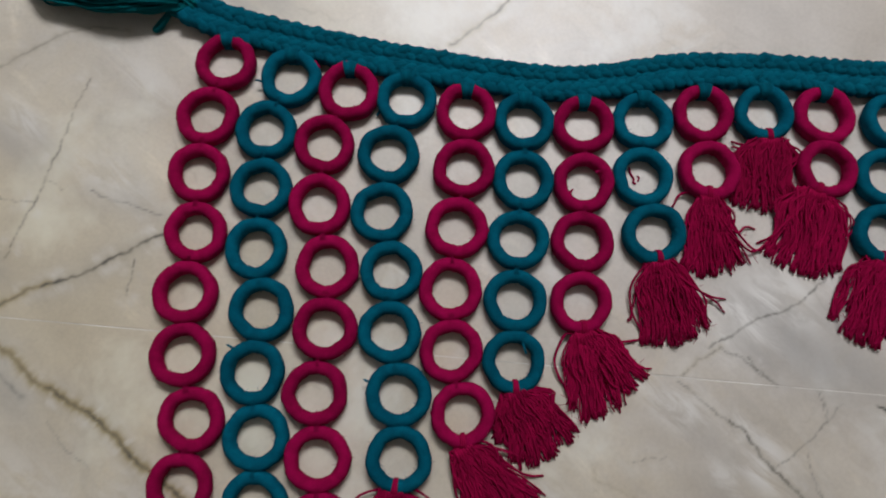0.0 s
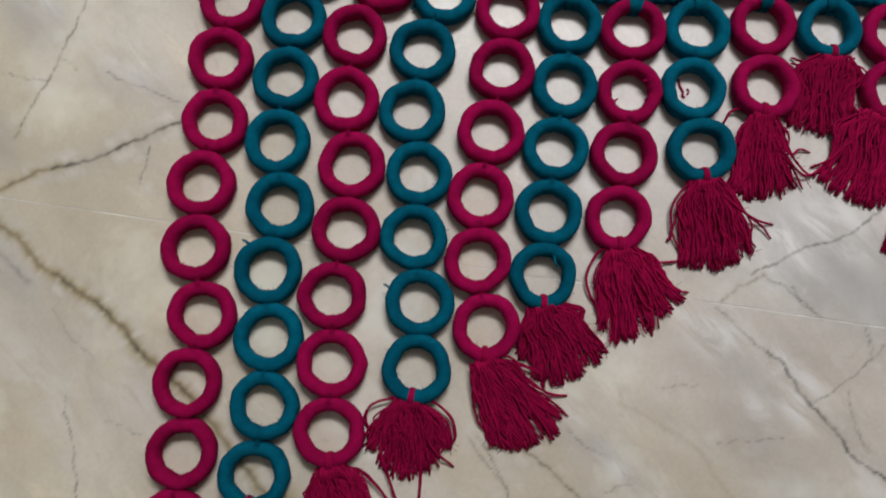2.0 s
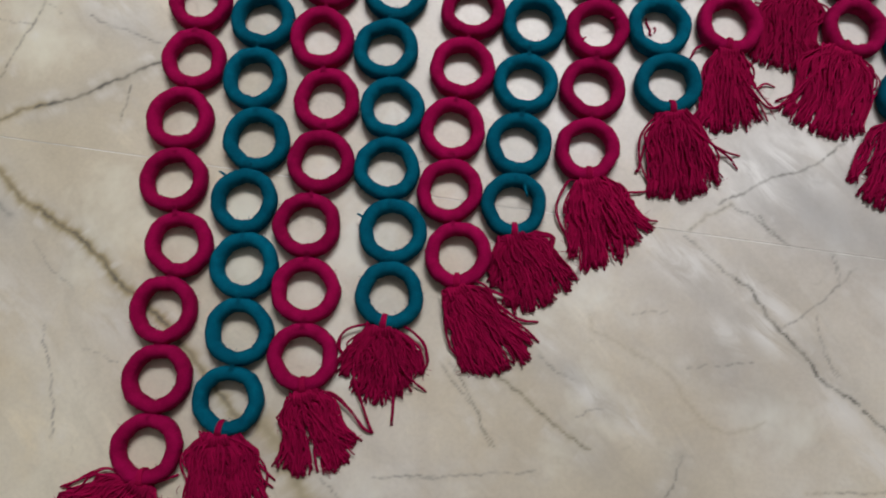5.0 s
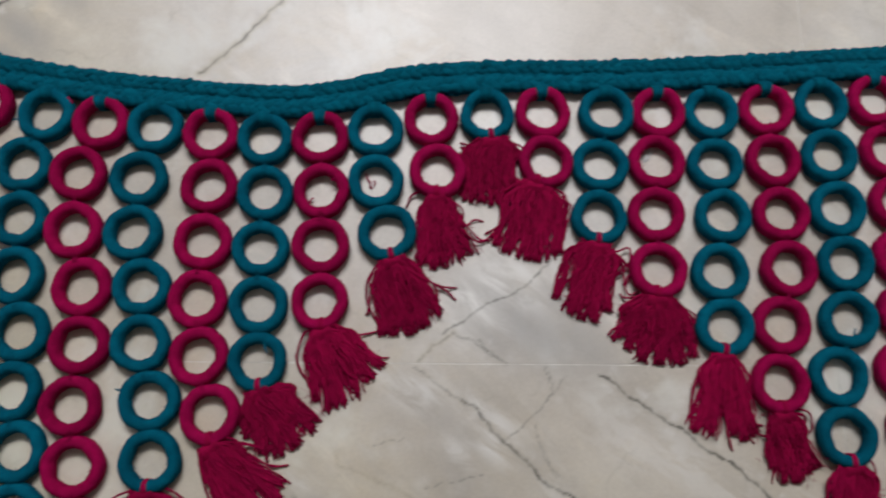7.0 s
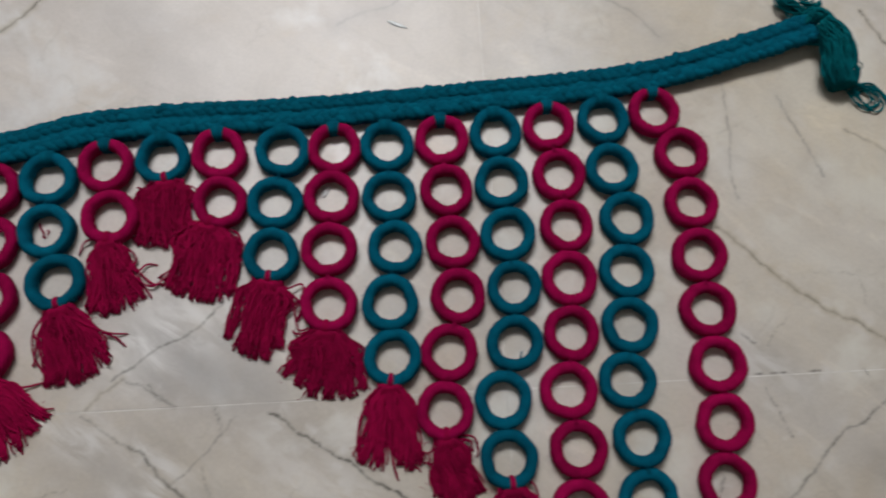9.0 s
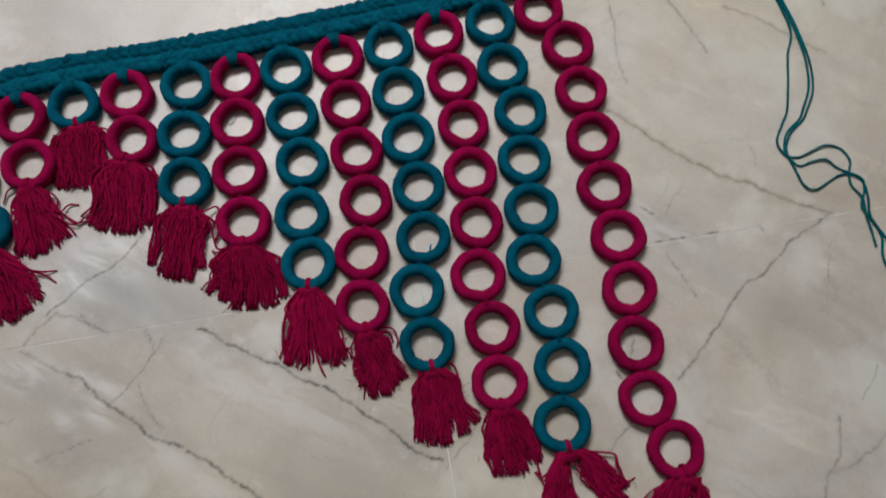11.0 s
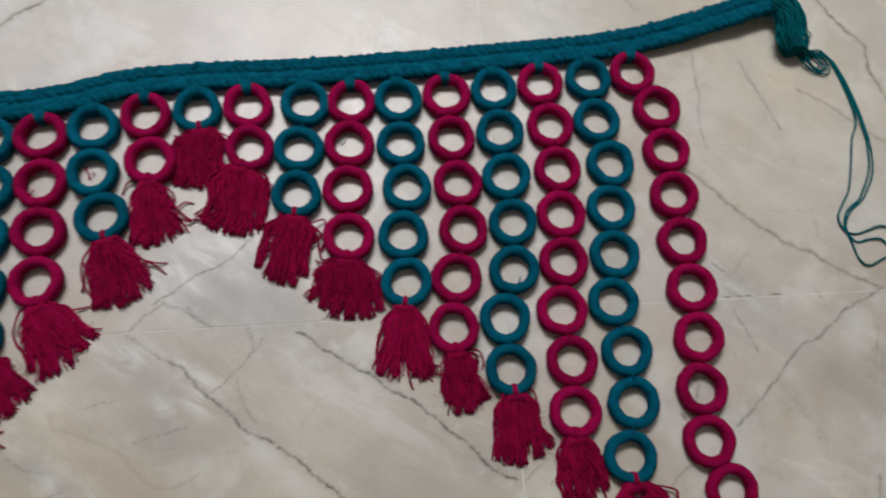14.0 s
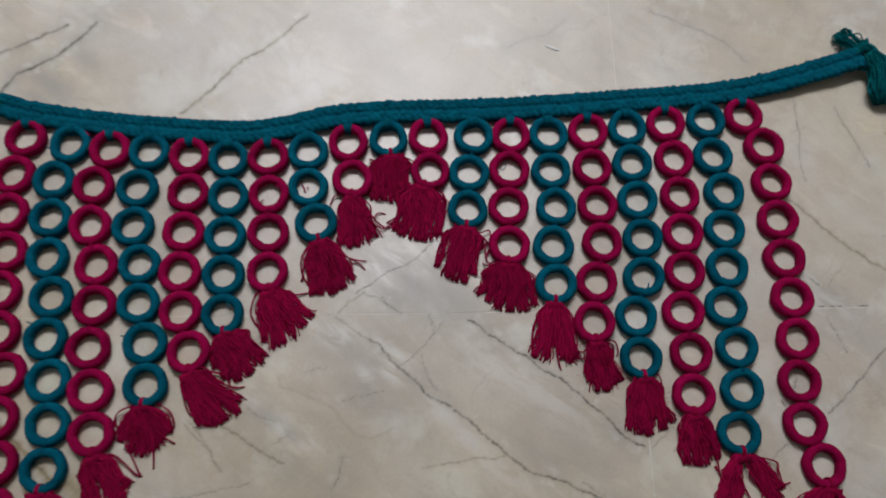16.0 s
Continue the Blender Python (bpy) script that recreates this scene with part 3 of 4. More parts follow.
# band: two plaits side by side
BAND = spline([(-0.447, 0.019, 0.011), (-0.415, 0.0075, 0.008), (-0.373, -0.0015, 0.0075), (-0.329, -0.010, 0.0075), (-0.285, -0.017, 0.0075), (-0.241, -0.0225, 0.0075),
               (-0.197, -0.0275, 0.0075), (-0.158, -0.0295, 0.0075), (-0.115, -0.0245, 0.0075), (-0.062, -0.0145, 0.0075), (0.008, -0.0120, 0.0075), (0.075, -0.0140, 0.0075),
               (0.142, -0.0140, 0.0075), (0.209, -0.0130, 0.0075), (0.277, -0.0105, 0.0075), (0.346, -0.0085, 0.008), (0.416, -0.004, 0.0085), (0.488, 0.0090, 0.011), (0.562, 0.0265, 0.016), (0.578, 0.030, 0.016)], 12)
BAND = evenly(BAND, 0.0011)


def band_at(x):
    return min(BAND, key=lambda p: abs(p.x - x))


def fluff(soup, path, n, radius, seed):
    """Short fibres that stand off a strand of wool."""
    rng = random.Random(seed)
    for _ in range(n):
        a = rng.uniform(-0.4, 3.54)
        out = Vector((0.3 * rng.gauss(0, 1), math.cos(a), math.sin(a))).normalized()
        p = rng.choice(path) + out * radius * 0.92
        d = out * rng.uniform(0.0004, 0.0012) + Vector((rng.gauss(0, 0.0009), rng.gauss(0, 0.0005), 0))
        soup.tube([p, p + d * 0.6, p + d + Vector((rng.gauss(0, 0.0004), rng.gauss(0, 0.0004), 0))], rng.uniform(0.0001, 0.0002), 3)


def braid(side, phase, period, label):
    line, out = [], []
    for i, p in enumerate(BAND):
        along = (BAND[min(i + 1, len(BAND) - 1)] - BAND[max(i - 1, 0)]).normalized()
        left = Vector((-along.y, along.x, 0)).normalized()
        line.append((p + left * side, left))
    for k in range(3):
        soup, path = Soup(), []
        for i, (p, left) in enumerate(line):
            a = 2 * math.pi * (i * 0.0011 / period + k / 3) + phase + 0.35 * noise.noise((i * 0.02, k * 3.1, side * 900))
            path.append(p + left * (0.0031 * math.sin(a)) + Vector((0, 0, 0.0012 * math.sin(2 * a) + 0.0009 * noise.noise((i * 0.05, side * 500, k)))))
        swell = [0.0045 + 0.0010 * noise.noise((i * 0.06, k * 7.7, side * 300)) for i in range(len(path))]
        soup.tube(path, lambda t: swell[min(int(t * len(swell)), len(swell) - 1)], 11, 1.0, 0.3)
        fluff(soup, path, 700, 0.0045, k + side * 1000)
        out.append(soup)
    first = part("braid", out[0].mesh("braid", TEAL_BRAID), hanging, label)
    for soup in out[1:]:
        part("braid_strand", soup.mesh("braid_strand", TEAL_BRAID), first)


core = Soup().tube([p + Vector((0, -0.0012, 0.0002)) for p in BAND[::3]], 0.0042, 8, 0.8, 0.3)
part("band_core", core.mesh("band_core", TEAL_BRAID), hanging)
braid(0.0056, 0.3, 0.027, "upper plait of teal wool")
braid(-0.0083, 1.7, 0.025, "lower plait of teal wool")

# rings
RC, RA, RB = 0.0182, 0.0049, 0.0066


def ring_section(j, n, a, b):
    u = 2 * math.pi * j / n
    c, s = math.cos(u), math.sin(u)
    return a * math.copysign(abs(c) ** 0.82, c), b * math.copysign(abs(s) ** 0.82, s)


def ring_mesh(seed, mat):
    rng = random.Random(seed)
    n, k = 120, 16
    waves = [(m, rng.uniform(0, 6.28), rng.uniform(0.4, 1.0) * amp) for m, amp in ((2, 0.00045), (3, 0.00036), (5, 0.00026), (7, 0.0002), (9, 0.00015), (14, 0.00012))]
    verts, faces = [], []
    for i in range(n):
        a = 2 * math.pi * i / n
        wob = sum(amp * math.cos(m * a + ph) for m, ph, amp in waves)
        fat = 1 + 0.05 * noise.noise((math.cos(a) * 2.2, math.sin(a) * 2.2, seed * 1.7)) + 0.03 * noise.noise((math.cos(a) * 9, math.sin(a) * 9, seed * 2.9)) + 0.012 * math.sin(i * math.pi * 0.93)
        tall = 1 + 0.05 * noise.noise((math.cos(a) * 1.6, math.sin(a) * 1.6, seed * 3.3 + 5))
        for j in range(k):
            bump = 1 + 0.035 * noise.noise((i * 0.83, j * 0.16, seed * 4.1)) + 0.02 * noise.noise((i * 0.29, j * 0.3, seed * 6.1))
            r, z = ring_section(j, k, RA * fat * bump, RB * tall * bump)
            r += RC + wob
            verts.append((r * math.cos(a), r * math.sin(a), max(z + RB, 0.0002)))
    for i in range(n):
        for j in range(k):
            i2, j2 = (i + 1) % n, (j + 1) % k
            faces.append((i * k + j, i2 * k + j, i2 * k + j2, i * k + j2))
    # stray fibres of the wool
    fuzz = Soup()
    for _ in range(150):
        a, u = rng.uniform(0, 6.283), rng.uniform(-0.6, 3.74)
        r, z = RC + (RA + 0.0001) * math.cos(u), RB + RB * math.sin(u)
        p = Vector((r * math.cos(a), r * math.sin(a), z))
        out = Vector((math.cos(u) * math.cos(a), math.cos(u) * math.sin(a), math.sin(u)))
        d = out * rng.uniform(0.0001, 0.0006) + Vector((rng.gauss(0, 0.0007), rng.gauss(0, 0.0007), rng.gauss(0, 0.0003)))
        fuzz.tube([p - out * 0.0004, p + d * 0.6, p + d + Vector((rng.gauss(0, 0.0003), rng.gauss(0, 0.0003), 0))], rng.uniform(0.0001, 0.00018), 3)
    base = len(verts)
    verts += [tuple(v) for v in fuzz.verts]
    faces += [tuple(base + i for i in f) for f in fuzz.faces]
    return mesh_of("ring", verts, faces, mat)


RINGS = {mat: [ring_mesh(7 * s + len(mat.name), mat) for s in range(6)] for mat in (MAGENTA, TEAL)}


def link_mesh(mat, threads):
    soup = Soup()
    for k in range(threads):
        x = (k - (threads - 1) / 2) * 0.0013
        soup.tube(spline([(x * 1.2, -0.0046, 0.0122), (x, -0.0030, 0.0126), (x, -0.0015, 0.0116), (x * 0.8, 0, 0.0110), (x, 0.0015, 0.0116), (x, 0.0030, 0.0126), (x * 1.2, 0.0046, 0.0122)], 4), 0.0007, 6)
    return soup.mesh("thread_link", mat)


LINKS = {mat: [link_mesh(mat, 2), link_mesh(mat, 3)] for mat in (MAGENTA, TEAL)}


def sleeve_mesh(half, grow, mat, up):
    """Yarn wound round a short stretch of a ring's tube, centred on its +y side, with threads that run up to the band."""
    soup = Soup()
    turns = max(3, round(2 * half * RC / 0.0012))
    for k in range(turns):
        a = math.pi / 2 + half * (2 * k / (turns - 1) - 1)
        loop = []
        for j in range(19):
            r, z = ring_section(j, 18, RA + grow, RB + grow)
            r += RC
            loop.append((r * math.cos(a), r * math.sin(a), z + RB + 0.0003))
        soup.tube(loop, 0.00085, 6)
        if up:
            x = RC * math.cos(a)
            soup.tube(spline([(x, 0.0180, 0.0138), (x, 0.0215, 0.0122), (x * 0.9, 0.0245, 0.0090), (x * 0.9, 0.0275, 0.0060)], 4), 0.0009, 6)
    return soup.mesh("yarn_tie", mat)


TIE = sleeve_mesh(0.225, 0.0005, TEAL_BRAID, True)
LOOP = sleeve_mesh(0.07, 0.0004, CRIMSON, False)
count = 0
CENTRES = []


def tassel(ring_at, ring_turn, start, locks, loose, seed, broad):
    """A skirt of loose threads from the bottom of a ring: locks that fan out to their tips, and single threads that stray."""
    rng = random.Random(seed)
    soup, head = Soup(), Vector((*start, 0.0))
    mid = sum((Vector((x, y, 0)) for x, y, _ in locks), Vector()) / len(locks)
    ahead = (mid - head).normalized()
    side = Vector((-ahead.y, ahead.x, 0))

    def lay(points, radius, wave, steps=5):
        line = spline(points, steps)
        ph = rng.uniform(0, 90)
        for i, p in enumerate(line):
            t = i / (len(line) - 1)
            w = (noise.noise((ph, t * 2.6, 0.0)) + 0.3 * noise.noise((ph, t * 6.0, 4.0))) * (0.3 + 0.9 * t) + 0.42 * noise.noise((ph, t * 13.0, 8.0)) * min(3 * t, 1)
            line[i] = p + side * (w * wave) + ahead * (0.4 * wave * noise.noise((ph, 3.0, t * 6)))
            line[i].z = max(line[i].z + 0.0010 * noise.noise((ph, 7.0, t * 5)), radius)
        soup.tube(line, lambda t: radius * (1 - 0.25 * max(t - 0.85, 0) / 0.15), 4)

    # shorter threads fill the room between neighbouring locks
    between = []
    for (x0, y0, h0), (x1, y1, h1) in zip(locks, locks[1:]):
        if math.dist((x0, y0), (x1, y1)) < 0.021:
            between.append((0.37 * x0 + 0.37 * x1 + 0.26 * head.x, 0.37 * y0 + 0.37 * y1 + 0.26 * head.y, 0.004))
    for x, y, half in between + locks:
        tip = Vector((x, y, 0))
        along = tip - head
        far = along.length
        across = Vector((-along.y, along.x, 0)).normalized()
        out = along.dot(side)
        drift, lean = rng.uniform(-1, 1), rng.uniform(-0.0022, 0.0022)
        for k in range(round(11 + half * 3000)):
            s = min(max(rng.gauss(0, 0.55), -1.25), 1.25)
            end = tip + across * (s * half) - along * (0.16 * rng.random() ** 2.2 + 0.05 * s * s * rng.random()) + along * 0.03 * rng.random()
            level = rng.random()
            spread = out / 0.03 * 0.6 + s * 0.35 + rng.gauss(0, 0.5)
            a = head - ahead * rng.uniform(0.0, 0.004) + side * min(max(spread, -1.5), 1.5) * 0.0062 * broad
            # threads of a lock cross one another on the way
            b = head + ahead * far * 0.20 + side * (out * 0.56 * broad + s * half * 0.4 + rng.gauss(0, 0.0026))
            c = head.lerp(end, 0.60) + side * (out * (0.10 + 0.22 * (broad - 1)) + lean + rng.gauss(0, 0.0024)) + across * (0.0016 * drift)
            low = 1 - 0.5 * min(abs(out) / 0.035, 1)
            lay([a + Vector((0, 0, 0.0045 + 0.0065 * level)), b + Vector((0, 0, 0.0045 + 0.0066 * level * low)), c + Vector((0, 0, 0.0026 + 0.0042 * level * low)), end + Vector((0, 0, 0.0010 + 0.0035 * level * rng.random()))], rng.uniform(0.00066, 0.00092), 0.0036, 6)
    for points in loose:
        line = [Vector((x, y, 0.0072 - 0.0058 * i / (len(points) - 1))) for i, (x, y) in enumerate(points)]
        first = line[0].lerp(head, 0.6)
        lay([Vector((first.x, first.y, 0.009))] + line, 0.00085, 0.0008, 7)
        if rng.random() < 0.5:
            lay([Vector((first.x, first.y, 0.008))] + [p + side * rng.uniform(-0.0015, 0.0015) for p in line], 0.0007, 0.0016, 7)
    # fine fluff
    for _ in range(110):
        x, y, half = rng.choice(locks)
        p = head.lerp(Vector((x, y, 0)), rng.uniform(0.15, 1.0)) + side * rng.gauss(0, 0.006) + Vector((0, 0, rng.uniform(0.003, 0.010)))
        d = Vector((rng.gauss(0, 0.0022), rng.gauss(0, 0.0022), rng.gauss(0, 0.0006)))
        soup.tube([p - d, p + side * rng.gauss(0, 0.0006), p + d], 0.00018, 3)
    thing = part("tassel", soup.mesh("tassel", CRIMSON), hanging, "crimson wool tassel with loose frayed threads")
    # the gathered head, and the loop that holds it on the ring
    knot = Soup()
    for k in range(7):
        off = side * (k - 3) * 0.0019
        knot.tube(spline([head + off * 1.2 + ahead * 0.006 + Vector((0, 0, 0.0098)), head + off + ahead * 0.001 + Vector((0, 0, 0.0122)), head + off * 0.8 - ahead * 0.003 + Vector((0, 0, 0.0085)), head + off * 0.6 - ahead * 0.003 + Vector((0, 0, 0.003))], 4), 0.0012, 6)
    part("tassel_knot", knot.mesh("tassel_knot", CRIMSON), thing)
    part("tassel_loop", LOOP, thing, "", pose(ring_at[0], ring_at[1], 0, 0, 0, ring_turn))


def strand(column, centres):
    """One string of rings: tied to the band at the top, linked ring to ring."""
    global count
    mat = MAGENTA if column % 2 else TEAL
    for k, (x, y) in enumerate(centres):
        count += 1
        CENTRES.append(Vector((x, y, 0)))
        rng = random.Random(count)
        size = rng.uniform(0.985, 1.015)
        m = pose(x, y, 0, 0, 0, rng.uniform(0, 360)) @ Matrix.Diagonal((size * rng.uniform(0.99, 1.01), size, rng.uniform(0.96, 1.04), 1))
        part("ring", rng.choice(RINGS[mat]), hanging, "magenta wool-wrapped ring" if column % 2 else "teal wool-wrapped ring", m)
        if k:
            px, py = centres[k - 1]
            turn = math.degrees(math.atan2(py - y, px - x)) - 90
            part("thread_link", LINKS[mat][rng.random() < 0.35], hanging, "", pose((x + px) / 2 + rng.uniform(-0.001, 0.001), (y + py) / 2, 0, 0, 0, turn + rng.uniform(-6, 6)))
    x, y = centres[0]
    b = band_at(x)
    part("yarn_tie", TIE, hanging, "teal yarn tie", pose(x, y, 0, 0, 0, math.degrees(math.atan2(b.y - y, b.x - x)) - 90))


strand(1, [(-0.4145, -0.0259), (-0.4243, -0.0698), (-0.4261, -0.1146), (-0.4236, -0.1596), (-0.4264, -0.2045), (-0.4237, -0.2487), (-0.4125, -0.2931), (-0.4158, -0.3384), (-0.4124, -0.3836), (-0.4121, -0.4288)])
strand(2, [(-0.3639, -0.0360), (-0.3791, -0.0789), (-0.3787, -0.1242), (-0.3784, -0.1699), (-0.3705, -0.2143), (-0.3729, -0.2590), (-0.3663, -0.3034), (-0.3632, -0.3480), (-0.3637, -0.3931)])
strand(3, [(-0.3188, -0.0449), (-0.3344, -0.0879), (-0.3348, -0.1350), (-0.3254, -0.1809), (-0.3238, -0.2259), (-0.3276, -0.2715), (-0.3226, -0.3161), (-0.3186, -0.3603)])
strand(4, [(-0.2747, -0.0496), (-0.2857, -0.0936), (-0.2882, -0.1386), (-0.2789, -0.1823), (-0.2775, -0.2264), (-0.2688, -0.2700), (-0.2660, -0.3139)])
strand(5, [(-0.2288, -0.0577), (-0.2288, -0.1020), (-0.2324, -0.1478), (-0.2351, -0.1936), (-0.2329, -0.2377), (-0.2228, -0.2817)])
strand(6, [(-0.1847, -0.0633), (-0.1841, -0.1090), (-0.1869, -0.1548), (-0.1879, -0.1998), (-0.1879, -0.2435)])
strand(7, [(-0.1395, -0.0632), (-0.1388, -0.1088), (-0.1394, -0.1538), (-0.1403, -0.1990)])
strand(8, [(-0.0943, -0.0580), (-0.0947, -0.1024), (-0.0864, -0.1453)])
strand(9, [(-0.0480, -0.0501), (-0.0443, -0.0951)])
strand(10, [(-0.0015, -0.0477)])
strand(11, [(0.0448, -0.0471), (0.0446, -0.0900)])
strand(12, [(0.0980, -0.0489), (0.0891, -0.0941), (0.0843, -0.1385)])
strand(13, [(0.1411, -0.0502), (0.1359, -0.0929), (0.1310, -0.1373), (0.1281, -0.1832)])
strand(14, [(0.1856, -0.0518), (0.1839, -0.0966), (0.1852, -0.1405), (0.1772, -0.1862), (0.1758, -0.2300)])
strand(15, [(0.2325, -0.0497), (0.2321, -0.0950), (0.2327, -0.1404), (0.2328, -0.1854), (0.2210, -0.2301), (0.2131, -0.2750)])
strand(16, [(0.2792, -0.0470), (0.2791, -0.0922), (0.2793, -0.1375), (0.2792, -0.1826), (0.2740, -0.2277), (0.2597, -0.2711), (0.2588, -0.3162)])
strand(17, [(0.3259, -0.0441), (0.3293, -0.0890), (0.3293, -0.1345), (0.3257, -0.1791), (0.3210, -0.2240), (0.3123, -0.2688), (0.3141, -0.3142), (0.3098, -0.3583)])
strand(18, [(0.3748, -0.0421), (0.3754, -0.0878), (0.3817, -0.1326), (0.3741, -0.1771), (0.3696, -0.2219), (0.3605, -0.2656), (0.3649, -0.3110), (0.3630, -0.3560), (0.3516, -0.4007)])
strand(19, [(0.4204, -0.0387), (0.4382, -0.0787), (0.4389, -0.1238), (0.4375, -0.1692), (0.4366, -0.2149), (0.4360, -0.2601), (0.4332, -0.3056), (0.4266, -0.3509), (0.4237, -0.3955), (0.4352, -0.4383)])

def hung(column, ring, start, locks, loose, broad=1.0):
    """locks: tip x, y and half width; loose: lines of single threads."""
    turn = math.degrees(math.atan2(start[1] - ring[1], start[0] - ring[0])) - 90
    tassel(ring, turn, start, locks, loose, column, broad)


hung(1, (-0.4125, -0.4285), (-0.411, -0.452), [(-0.464, -0.467, 0.005), (-0.457, -0.479, 0.0069), (-0.441, -0.488, 0.0084), (-0.418, -0.488, 0.0096), (-0.397, -0.48, 0.0077), (-0.389, -0.471, 0.0023)],
     [[(-0.427, -0.446), (-0.437, -0.444), (-0.45, -0.451), (-0.466, -0.459)], [(-0.422, -0.451), (-0.433, -0.452), (-0.447, -0.455), (-0.459, -0.463)], [(-0.402, -0.449), (-0.393, -0.445), (-0.39, -0.444)]])
hung(2, (-0.3636, -0.3934), (-0.366, -0.416), [(-0.383, -0.471, 0.0031), (-0.372, -0.478, 0.0077), (-0.357, -0.477, 0.0077), (-0.342, -0.467, 0.0069), (-0.332, -0.457, 0.0057)],
     [[(-0.353, -0.42), (-0.342, -0.429), (-0.327, -0.441)], [(-0.348, -0.428), (-0.339, -0.438), (-0.328, -0.446)]], 1.3)
hung(3, (-0.3185, -0.3605), (-0.315, -0.384), [(-0.322, -0.433, 0.0057), (-0.312, -0.437, 0.0069), (-0.291, -0.432, 0.0065), (-0.283, -0.426, 0.0057), (-0.278, -0.414, 0.005)],
     [[(-0.298, -0.382), (-0.283, -0.392), (-0.274, -0.402), (-0.267, -0.405)], [(-0.304, -0.401), (-0.304, -0.419), (-0.3, -0.433)]])
hung(4, (-0.2659, -0.3141), (-0.268, -0.336), [(-0.292, -0.369, 0.0047), (-0.28, -0.381, 0.0059), (-0.269, -0.386, 0.0067), (-0.254, -0.381, 0.0067), (-0.248, -0.372, 0.0059), (-0.24, -0.364, 0.0043)],
     [[(-0.277, -0.334), (-0.293, -0.34), (-0.296, -0.35), (-0.29, -0.36)], [(-0.263, -0.333), (-0.258, -0.366), (-0.255, -0.399)], [(-0.253, -0.334), (-0.24, -0.343), (-0.236, -0.355), (-0.238, -0.361)], [(-0.25, -0.364), (-0.241, -0.371), (-0.235, -0.375)], [(-0.28, -0.345), (-0.284, -0.367), (-0.27, -0.4), (-0.268, -0.405)]])
hung(5, (-0.2226, -0.2818), (-0.222, -0.305), [(-0.209, -0.36, 0.0051), (-0.198, -0.36, 0.0067), (-0.188, -0.358, 0.0067), (-0.181, -0.354, 0.0051), (-0.17, -0.348, 0.0039), (-0.168, -0.336, 0.0031)],
     [[(-0.209, -0.302), (-0.195, -0.311), (-0.178, -0.321), (-0.164, -0.321)], [(-0.204, -0.31), (-0.19, -0.321), (-0.175, -0.326), (-0.163, -0.335)], [(-0.205, -0.321), (-0.183, -0.337), (-0.168, -0.348)], [(-0.209, -0.302), (-0.193, -0.305), (-0.183, -0.309), (-0.18, -0.318)]])
hung(6, (-0.1878, -0.2435), (-0.186, -0.265), [(-0.195, -0.3, 0.0055), (-0.183, -0.313, 0.0074), (-0.169, -0.314, 0.0074), (-0.157, -0.308, 0.0074), (-0.146, -0.298, 0.0059), (-0.141, -0.29, 0.0024)],
     [[(-0.176, -0.264), (-0.158, -0.272), (-0.145, -0.284), (-0.14, -0.291)], [(-0.193, -0.27), (-0.198, -0.284), (-0.199, -0.302)]], 1.2)
hung(7, (-0.1399, -0.1990), (-0.138, -0.222), [(-0.145, -0.275, 0.0051), (-0.133, -0.283, 0.0071), (-0.123, -0.278, 0.0043), (-0.111, -0.273, 0.0039), (-0.1, -0.26, 0.0067), (-0.092, -0.25, 0.0059)],
     [[(-0.152, -0.223), (-0.158, -0.239), (-0.155, -0.252), (-0.148, -0.262)], [(-0.125, -0.219), (-0.11, -0.233), (-0.098, -0.243), (-0.088, -0.244)], [(-0.127, -0.219), (-0.116, -0.225), (-0.106, -0.225), (-0.096, -0.223)], [(-0.12, -0.254), (-0.112, -0.261), (-0.11, -0.276)]])
hung(8, (-0.0864, -0.1454), (-0.083, -0.168), [(-0.093, -0.227, 0.0051), (-0.084, -0.227, 0.0055), (-0.07, -0.227, 0.0055), (-0.058, -0.221, 0.0059), (-0.047, -0.213, 0.0055)],
     [[(-0.093, -0.169), (-0.103, -0.184), (-0.103, -0.201), (-0.097, -0.214), (-0.089, -0.226)], [(-0.091, -0.17), (-0.099, -0.188), (-0.103, -0.208), (-0.105, -0.209)], [(-0.058, -0.183), (-0.049, -0.189), (-0.04, -0.194), (-0.033, -0.201)], [(-0.056, -0.185), (-0.044, -0.19), (-0.032, -0.191)]], 1.15)
hung(9, (-0.0443, -0.0947), (-0.046, -0.117), [(-0.061, -0.172, 0.0055), (-0.051, -0.176, 0.0059), (-0.04, -0.174, 0.005), (-0.026, -0.169, 0.0021), (-0.019, -0.164, 0.0021)],
     [[(-0.035, -0.12), (-0.027, -0.136), (-0.013, -0.152), (-0.004, -0.153)], [(-0.037, -0.118), (-0.025, -0.141), (-0.017, -0.136), (-0.008, -0.137)], [(-0.039, -0.134), (-0.021, -0.151), (-0.013, -0.164)], [(-0.04, -0.137), (-0.032, -0.161), (-0.027, -0.173)], [(-0.033, -0.121), (-0.025, -0.129), (-0.028, -0.14)], [(-0.03, -0.14), (-0.013, -0.155), (0.004, -0.142)], [(-0.052, -0.113), (-0.065, -0.113), (-0.071, -0.123)]])
hung(10, (-0.0014, -0.0476), (0.001, -0.07), [(-0.024, -0.119, 0.0059), (-0.012, -0.122, 0.0067), (-0.001, -0.124, 0.0067), (0.013, -0.12, 0.0063), (0.02, -0.109, 0.005)],
     [[(-0.002, -0.069), (-0.017, -0.072), (-0.024, -0.069)], [(-0.004, -0.07), (-0.018, -0.075), (-0.025, -0.073)]], 1.6)
